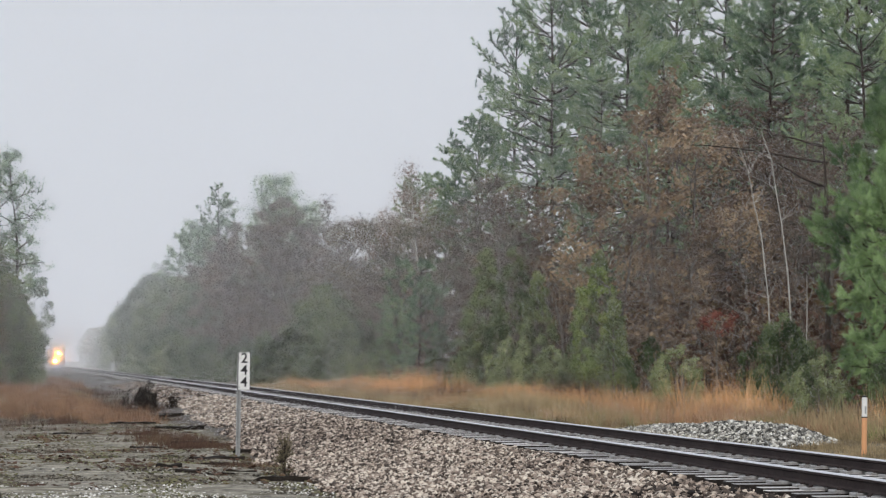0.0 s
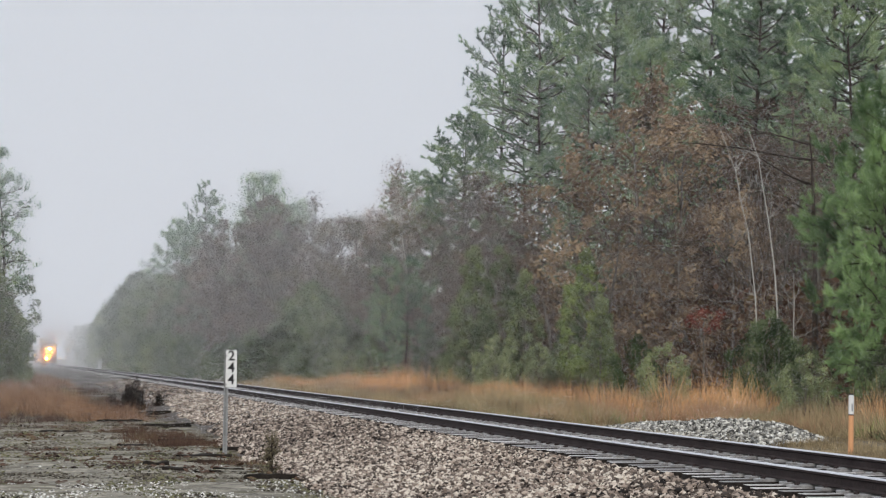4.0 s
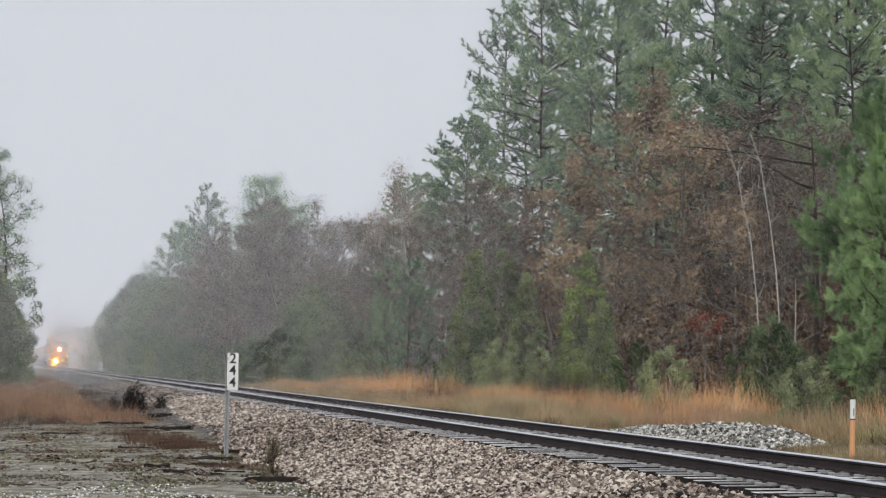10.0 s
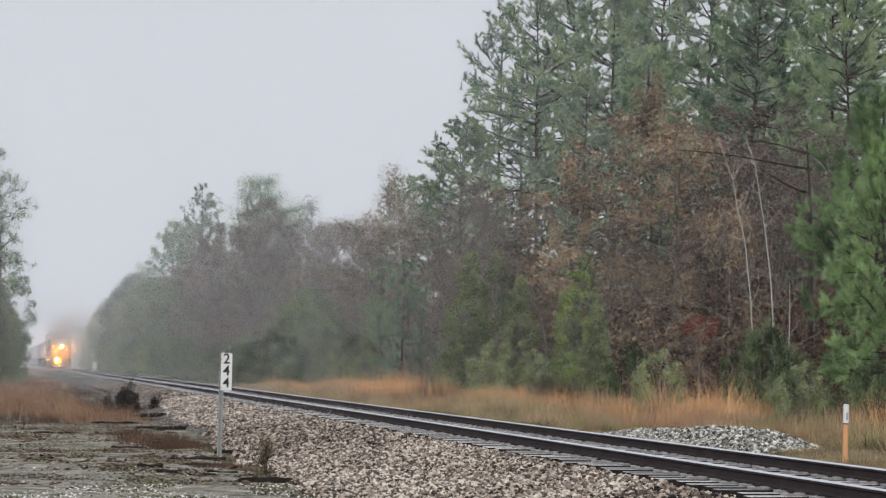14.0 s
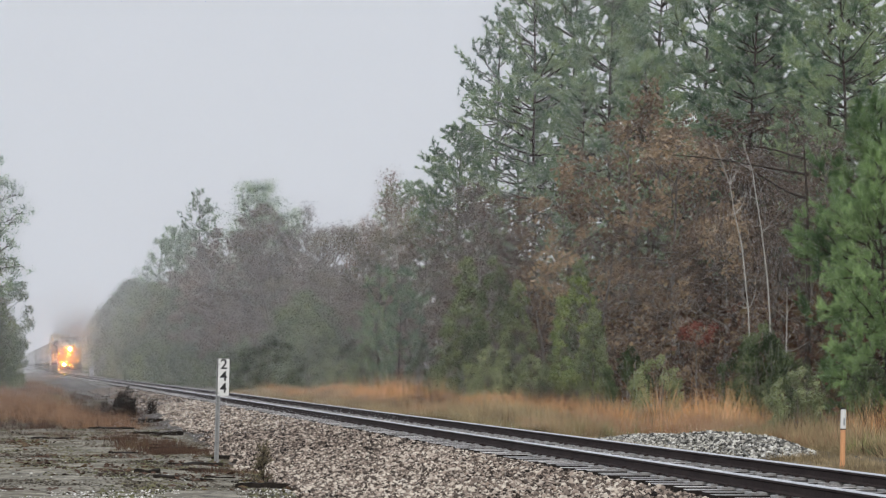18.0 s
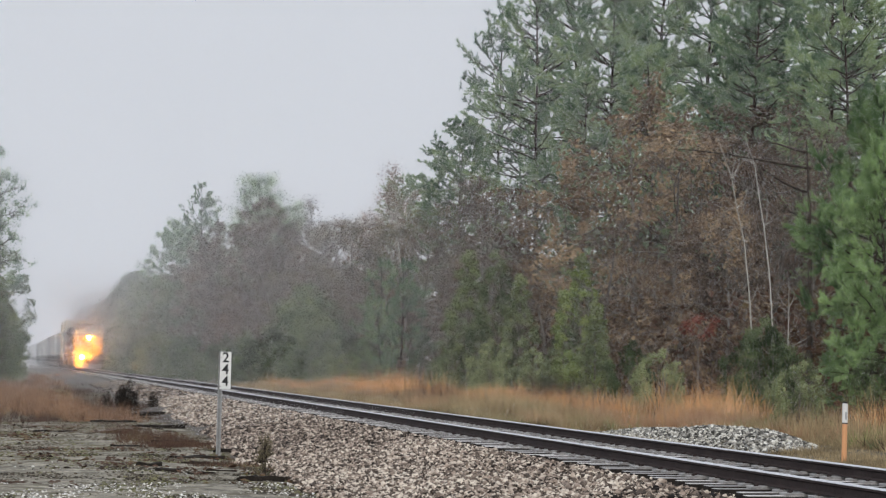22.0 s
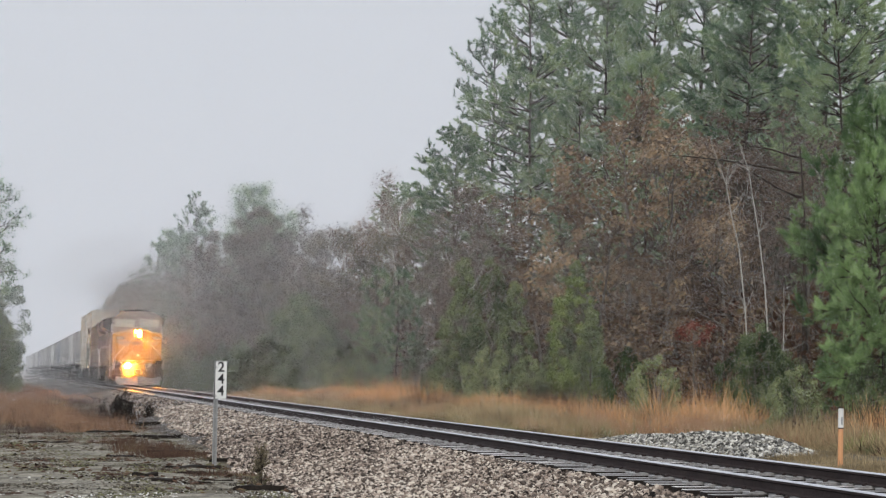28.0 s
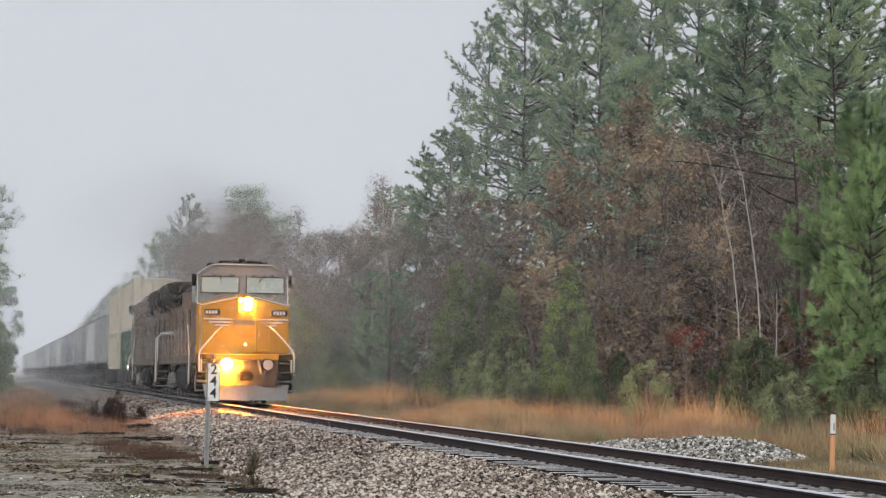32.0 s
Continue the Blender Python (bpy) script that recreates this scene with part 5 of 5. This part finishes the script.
        part("cab_trim", rods([(s * 1.44, 1.06, 3.2), (s * 1.5, 2.25, 3.3), (s * 1.5, 2.25, 4.2), (s * 0.95, 2.21, 4.57), (0, 2.21, 4.57)], [(s * 1.42, 1.05, 3.2), (s * 0.27, 1.05, 3.46)], radius=0.02), wht, loco, "white edge line")
        c, d = sorted((s * 0.84, s * 1.36))
        nb = part("number_board", boxes((c, d, 1.0, 1.055, 2.86, 3.06), bevel=0.008), M["black"], loco, "black number board")
        n0 = (c + d) / 2
        part("lettering", boxes(*[(n0 - 0.2 + 0.1 * k, n0 - 0.13 + 0.1 * k, 0.996, 0.999, 2.91, 3.01) for k in range(4)]), wht, nb)
        for k, w in enumerate((0.88, 0.7, 0.5)):
            e, f = sorted((s * (0.44 + 0.06 * k), s * (0.5 + w)))
            part("wing_stripe", boxes((e, f, 1.03, 1.047, 2.72 - 0.1 * k, 2.76 - 0.1 * k)), wht, loco, "white wing stripe")
            part("wing_shade", boxes((e, f, 1.03, 1.047, 2.675 - 0.1 * k, 2.715 - 0.1 * k)), M["blue"], loco)
        part("handrail", rods([(s * 0.78, 0.98, 2.5), (s * 0.95, 0.75, 2.35), (s * 1.5, 0.55, 1.72), (s * 1.54, 0.5, 1.6), (s * 1.54, 0.5, 1.05)], [(s * 1.46, 0.62, 1.6), (s * 1.46, 0.62, 1.05)], radius=0.026), wht, loco, "white handrail")
    badge = part("badge", extruded([(-0.42, 2.72), (-0.42, 2.42), (-0.3, 2.22), (0, 2.1), (0.28, 2.22), (0.32, 2.42), (0.32, 2.72)], "y", 1.028, 1.044, 0.004), M["red"], nose, "red shield badge")
    part("badge_band", boxes((-0.42, 0.32, 1.022, 1.027, 2.56, 2.72)), M["blue"], badge)
    part("badge_stripe", boxes(*[(-0.34 + 0.16 * k, -0.28 + 0.16 * k, 1.02, 1.0275, 2.22, 2.55) for k in range(4)]), M["yellow"], badge)
    # lamps
    lamp = M["lamp_on"] if lit else M["lens_off"]
    part("headlight_housing", boxes((-0.26, 0.26, 0.93, 1.3, 2.98, 3.46), bevel=0.04), yel, nose)
    part("headlight", join_bm(disc((0.06, 0.926, 3.15), 0.115, 0.004), disc((0.06, 0.926, 3.33), 0.115, 0.004)), lamp, loco, "burning headlight" if lit else "")
    if lit:
        part("marker_light", disc((-0.17, 0.926, 3.36), 0.05, 0.004), M["lamp_on"], loco)
        part("step_light", disc((0.0, 1.03, 1.92), 0.035, 0.03), M["lamp_small"], loco)
    else:
        part("step_light", disc((1.5, 0.47, 1.25), 0.06, 0.03), M["lamp_small"], loco, "small burning step light")
        part("step_light", disc((1.57, 0.75, 1.25), 0.06, 0.03, "x"), M["lamp_small"], loco, "small burning step light")
    for s in (-1, 1):
        dl = part("ditch_light_housing", disc((s * 0.67, 0.36, 1.27), 0.2, 0.24, "y", 20, 0.02), drk, loco)
        part("ditch_light", disc((s * 0.67, 0.236, 1.27), 0.165, 0.004), lamp if s < 0 else M["lens_off"], dl, "burning ditch light" if s < 0 and lit else "unlit ditch light")
    part("air_hose", rods([(0.36, 0.45, 1.42), (0.4, 0.36, 1.2), (0.46, 0.3, 0.98), (0.55, 0.3, 0.92), (0.6, 0.34, 1.05), (0.58, 0.45, 1.3)], radius=0.03), gry, loco, "looped grey air hose")
    for x in (-0.35, 0.95, 1.1):
        part("air_hose", rods([(x, 0.45, 1.0), (x + 0.03, 0.28, 0.85), (x - 0.03, 0.25, 0.55)], radius=0.022), drk, loco)
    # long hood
    hood = part("hood", boxes((-0.95, 0.95, 4.75, 21.0, 1.6, 4.02), bevel=0.04), M["dirty_shaded_yellow"], loco)
    part("hood_roof", extruded([(-0.98, 4.03), (-0.7, 4.28), (0.7, 4.28), (0.98, 4.03)], "y", 4.75, 16.2, 0.02), drk, loco, "sooty black hood roof")
    part("blower_box", boxes((-1.0, 1.0, 4.78, 7.6, 3.6, 4.1), bevel=0.08), drk, loco, "dark equipment box behind the cab")
    part("grid_box", boxes((-1.05, 1.05, 8.0, 10.6, 3.6, 4.2), bevel=0.08), drk, loco)
    part("radiator", extruded([(-1.0, 3.55), (-1.52, 3.85), (-1.52, 4.42), (-1.1, 4.5), (1.1, 4.5), (1.52, 4.42), (1.52, 3.85), (1.0, 3.55)], "y", 16.3, 20.9, 0.03), drk, loco, "overhanging radiator")
    part("exhaust_stack", boxes((-0.4, 0.4, 12.6, 13.6, 4.25, 4.5), bevel=0.04), drk, loco)
    part("horn", disc((0.5, 11.2, 4.45), 0.06, 0.5, "y", 10), drk, loco)
    for s in (-1, 1):
        for k in range(14):
            c, d = sorted((s * 0.952, s * 0.972))
            if k not in (0, 1):
                part("hood_door", boxes((c, d, 5.0 + 1.1 * k, 5.96 + 1.1 * k, 1.85, 3.4), bevel=0.006), M["dirty_shaded_yellow"], hood)
            if k % 3 == 0:
                c, d = sorted((s * 0.972, s * 0.99))
                part("vent", boxes((c, d, 5.1 + 1.1 * k, 5.8 + 1.1 * k, 2.6, 3.3), bevel=0.004), drk, hood)
        posts = [1.9 + 1.75 * k for k in range(11)]
        part("side_rail", rods([(s * 1.5, 4.75, 2.6), (s * 1.5, 21.2, 2.6)], [(s * 1.5, 4.75, 2.1), (s * 1.5, 21.2, 2.1)], radius=0.018), M["dirty_shaded_yellow"], loco)
        for y in posts[2:]:
            part("stanchion", rods([(s * 1.5, y, 1.6), (s * 1.5, y, 2.62)], radius=0.018), gry, loco)
        part("rear_handrail", rods([(s * 1.54, 21.75, 0.6), (s * 1.54, 21.75, 2.4), (s * 1.35, 21.8, 2.6), (s * 0.8, 21.8, 2.6)], radius=0.026), wht, loco)
        part("stair_rail", rods([(s * 1.54, 5.6, 2.6), (s * 1.56, 4.6, 1.7), (s * 1.56, 4.6, 0.6)], radius=0.024), wht, loco)
    return loco, wheels


LOCO, LOCO_WHEELS = locomotive(True)
LOCO_TWO, _ = locomotive(False)
TRAIN = [(LOCO, 0.0)]


def container(z0, z1, length, mat, label):
    c = thing("container", label, "container", "containers on the train")
    side = []
    n = int(length / 0.28)
    for k in range(n):
        y = 0.12 + (length - 0.24) * k / n
        step = (length - 0.24) / n
        side += [(y, 0), (y + step * 0.35, 0), (y + step * 0.5, 1), (y + step * 0.85, 1)]
    rim = [(1.19 - 0.035 * d, y) for y, d in side] + [(1.19, length - 0.1), (-1.19, length - 0.1)] + [(-1.19 + 0.035 * d, y) for y, d in reversed(side)]
    part("shell", extruded(rim, "z", z0 + 0.1, z1 - 0.08), mat, c)
    part("frame", boxes(*[(x - 0.06, x + 0.06, y - 0.06, y + 0.06, z0, z1) for x in (-1.16, 1.16) for y in (0.06, length - 0.06)], *[(x - 0.05, x + 0.05, 0.1, length - 0.1, z, z + 0.12) for x in (-1.165, 1.165) for z in (z0, z1 - 0.12)],
                        *[(-1.1, 1.1, y - 0.05, y + 0.05, z, z + 0.12) for y in (0.06, length - 0.06) for z in (z0, z1 - 0.12)], bevel=0.008), mat, c)
    part("roof", boxes((-1.12, 1.12, 0.1, length - 0.1, z1 - 0.06, z1 - 0.02)), mat, c)
    for x in (-1, 1):
        leaf = part("end_door", boxes((min(0.02 * x, 1.08 * x), max(0.02 * x, 1.08 * x), 0.03, 0.08, z0 + 0.13, z1 - 0.13), bevel=0.01), mat, c)
        for d in (0.25, 0.8):
            part("lock_rod", rods([(x * d, 0.0, z0 + 0.05), (x * d, 0.0, z1 - 0.05)], radius=0.025), M["steel_post"], leaf)
        part("placard", boxes((min(0.35 * x, 0.7 * x), max(0.35 * x, 0.7 * x), 0.022, 0.028, z0 + 1.2, z0 + 1.28), (min(0.35 * x, 0.65 * x), max(0.35 * x, 0.65 * x), 0.022, 0.028, z0 + 1.4, z0 + 1.45)), M["truck"], leaf)
    part("side_mark", boxes(*[(-1.2, -1.192, 1.0, 2.2 - 0.3 * (k % 2), z1 - 0.5 - 0.22 * k, z1 - 0.38 - 0.22 * k) for k in range(5)]), M["truck"], c)
    return c


def well_car(length):
    c = thing("well_car", "dark well car carrying two stacked containers", "well car", "cars of the train")
    for s in (-1, 1):
        a, b = sorted((s * 1.24, s * 1.42))
        part("side_sill", extruded([(1.8, 0.35), (length - 1.8, 0.35), (length - 1.8, 1.05), (length - 1.2, 1.15), (1.2, 1.15), (1.8, 1.05)], "x", a, b, 0.015), M["soot"], c)
    part("floor", boxes((-1.24, 1.24, 1.8, length - 1.8, 0.45, 0.58)), M["soot"], c)
    for a, b in ((0.1, 1.8), (length - 1.8, length - 0.1)):
        part("end_platform", boxes((-1.3, 1.3, a, b, 0.95, 1.15), bevel=0.02), M["soot"], c)
    part("coupler", boxes((-0.2, 0.2, -0.3, 0.1, 0.75, 1.0), bevel=0.02), M["soot"], c)
    for y in (1.0, length - 1.0):
        bogie(c, y, [-0.75, 0.75], 0.42, 1.1)
    return c


def flatcar(length):
    c = thing("flatcar", "dark spine flatcar carrying a trailer", "flatcar", "cars of the train")
    part("spine", boxes((-0.5, 0.5, 0.3, length - 0.3, 0.55, 1.05), bevel=0.03), M["soot"], c)
    part("deck", boxes((-1.35, 1.35, 0.2, length - 0.2, 0.98, 1.1), bevel=0.01), M["soot"], c)
    part("side_sill", boxes((-1.38, -1.3, 0.2, length - 0.2, 0.7, 1.12), (1.3, 1.38, 0.2, length - 0.2, 0.7, 1.12), bevel=0.01), M["soot"], c)
    part("coupler", boxes((-0.15, 0.15, -0.35, 0.3, 0.7, 0.98), bevel=0.03), M["soot"], c)
    for y in (1.8, length - 1.8):
        bogie(c, y, [-0.85, 0.85], 0.42, 1.1)
    return c


def trailer(mat, label, length=15.6):
    c = thing("trailer", label, "trailer", "trailers on the train")
    part("box", boxes((-1.28, 1.28, 0, length, 1.62, 4.62), bevel=0.04), mat, c)
    for x in (-1.295, 1.295):
        part("rail", boxes((x - 0.02, x + 0.02, 0.05, length - 0.05, 1.6, 1.8), (x - 0.02, x + 0.02, 0.05, length - 0.05, 4.52, 4.64), bevel=0.006), M["steel_post"], c)
        part("rib", boxes(*[(x - 0.012, x + 0.012, 0.5 + 0.6 * k, 0.56 + 0.6 * k, 1.8, 4.52) for k in range(25)]), mat, c)
    part("end_post", boxes(*[(x - 0.04, x + 0.04, -0.03, 0.05, 1.6, 4.64) for x in (-1.26, -0.45, 0.45, 1.26)], bevel=0.006), M["steel_post"], c)
    part("axle_frame", boxes((-0.5, 0.5, length - 4.2, length - 0.6, 1.35, 1.62)), M["soot"], c)
    for x in (-0.95, 0.95):
        part("landing_leg", boxes((x - 0.05, x + 0.05, 2.6, 2.7, 1.1, 1.62)), M["soot"], c)
    for y in (length - 3.2, length - 1.9):
        for x in (-1.02, 1.02):
            part("tyre", disc((x, y, 1.62 - 0.02), 0.5, 0.5, "x", 16, 0.05), M["soot"], c)
    return c


y = 44.9
for lower, upper in ((M["box_green"], M["box_cream"]), (M["box_cream"], M["box_cream"])):
    car = well_car(15.2)
    TRAIN.append((car, y))
    TRAIN.append((container(0.59, 3.18, 12.2, lower, "green steel container in the well" if lower is M["box_green"] else "cream steel container in the well"), y + 1.5))
    TRAIN.append((container(3.19, 5.78, 12.2, upper, "cream steel container stacked on another"), y + 1.5))
    y += 15.3
car, vans = flatcar(17.4), [trailer(M["box_grey"], "dull grey highway trailer riding on a flatcar"), trailer(M["box_white"], "white highway trailer riding on a flatcar"), trailer(M["box_blue"], "dull blue-grey highway trailer riding on a flatcar")]
first = {}
for k in range(24):
    van = vans[(0, 1, 0, 0, 2, 0, 1, 0)[k % 8]]
    if k:
        TRAIN.append((copy_thing(car, Matrix.Identity(4)), y))
    else:
        TRAIN.append((car, y))
    if van.name in first:
        van = copy_thing(van, Matrix.Identity(4))
    first[van.name] = True
    TRAIN.append((van, y + 0.9))
    y += 17.7

# exhaust trailing back from the leading locomotive
SMOKE = thing("exhaust_smoke", "thin brown-grey exhaust smoke drifting over the train", "smoke", kind="stuff")
for k, (x, back, z, wide, high, thick) in enumerate(((0.3, 12, 5.0, 2.6, 1.4, 0.42), (0.5, 15, 5.5, 3.2, 1.9, 0.42), (0.7, 20, 6.2, 4.2, 2.6, 0.34), (1.7, 28, 7.0, 5.4, 3.3, 0.2), (1.4, 40, 8.0, 7.0, 4.2, 0.14), (0.8, 58, 9.0, 9.0, 5.2, 0.10))):
    tagged(veil("smoke", M["smoke"], back, x - wide, x + wide, z - high, z + high, 0.0035, round_share(thick, 0.6, k), 16, 80 + k, SMOKE), kind="stuff")
TRAIN.append((SMOKE, 0.0))
# mist veils added before the lamps for a halo, carried along with the train
HALO = thing("damp_air", "mist veils added before the burning lamps to carry their halo", "mist", kind="stuff")
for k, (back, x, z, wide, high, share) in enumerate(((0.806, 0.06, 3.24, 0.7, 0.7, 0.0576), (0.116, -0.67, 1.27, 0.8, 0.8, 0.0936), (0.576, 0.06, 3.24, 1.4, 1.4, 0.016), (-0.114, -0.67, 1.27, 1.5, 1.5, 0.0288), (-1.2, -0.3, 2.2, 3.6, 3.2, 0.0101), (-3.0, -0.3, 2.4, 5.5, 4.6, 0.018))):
    tagged(veil("mist", M["mist"], back, x - wide, x + wide, max(-0.4, z - high), z + high, 0.006, round_share(share, 0.1, 9 + k), 10, 90 + k, HALO), kind="stuff")
TRAIN.append((HALO, 0.0))
# wider halo veils added for the far train, left behind as it nears
NEAR_HALO = thing("mist_bank", "mist veils added before the headlights to widen their halo", "mist", kind="stuff")
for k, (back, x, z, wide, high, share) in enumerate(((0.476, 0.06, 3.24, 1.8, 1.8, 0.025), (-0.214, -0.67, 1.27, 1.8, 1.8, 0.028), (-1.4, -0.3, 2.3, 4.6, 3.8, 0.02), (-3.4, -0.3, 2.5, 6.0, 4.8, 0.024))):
    tagged(veil("mist", M["mist"], back, x - wide, x + wide, max(-0.4, z - high), z + high, 0.006, round_share(share, 0.1, 29 + k), 10, 190 + k, NEAR_HALO), kind="stuff")

FAR_HALO = thing("mist_bank", "mist veils added to widen the far headlights' halo and dim the train", "mist", kind="stuff")
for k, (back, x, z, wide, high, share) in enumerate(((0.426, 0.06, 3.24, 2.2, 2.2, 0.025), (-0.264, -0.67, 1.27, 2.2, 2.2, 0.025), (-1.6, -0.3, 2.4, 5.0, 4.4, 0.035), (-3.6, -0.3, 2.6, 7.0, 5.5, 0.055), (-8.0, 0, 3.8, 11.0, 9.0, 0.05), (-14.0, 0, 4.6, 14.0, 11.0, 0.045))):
    tagged(veil("mist", M["mist"], back, x - wide, x + wide, max(-0.4, z - high), z + high, 0.007, round_share(share, 0.1, 49 + k), 10, 290 + k, FAR_HALO), kind="stuff")

# seconds, distance of the train's front along the track
RUN = [(0.0, 574.5), (3.0, 532.0), (6.0, 489.5), (9.0, 446.5), (11.0, 417.5), (13.0, 388.0), (16.0, 342.5), (19.0, 295.5), (21.0, 263.5), (23.0, 230.8), (25.0, 197.7), (26.5, 172.6), (28.0, 147.0), (29.0, 129.8), (30.0, 112.3), (31.0, 94.8), (32.0, 77.1)]


def motions():
    for ob, back in TRAIN:
        walk(ob, [(t, on_track(y + back)) for t, y in RUN])
    # the wider halo veils stop following, so the glow narrows near the eye
    walk(NEAR_HALO, [(t, on_track(y)) for t, y in RUN if t < 29.5] + [(30.0, on_track(118.0)), (31.0, on_track(114.0)), (32.0, on_track(113.0))])
    walk(FAR_HALO, [(t, on_track(y)) for t, y in RUN if t < 23.5] + [(24.5, on_track(212.0)), (26.0, on_track(204.0)), (28.0, on_track(200.0)), (32.0, on_track(198.0))])
    walk(LOCO_TWO, [(t, on_track(y + 44.6, 180)) for t, y in RUN])
    # the leading locomotive's wheels roll along the rail
    ticks = [k / FPS for k in range(32 * FPS + 1)]
    way = np.interp(ticks, [t for t, _ in RUN], [y for _, y in RUN])
    for ob in LOCO_WHEELS:
        at = ob.matrix_basis.translation.copy()
        walk(ob, [(t, Matrix.Translation(at) @ Matrix.Rotation((y - RUN[0][1]) / 0.53, 4, "X")) for t, y in zip(ticks, way)])


motions()
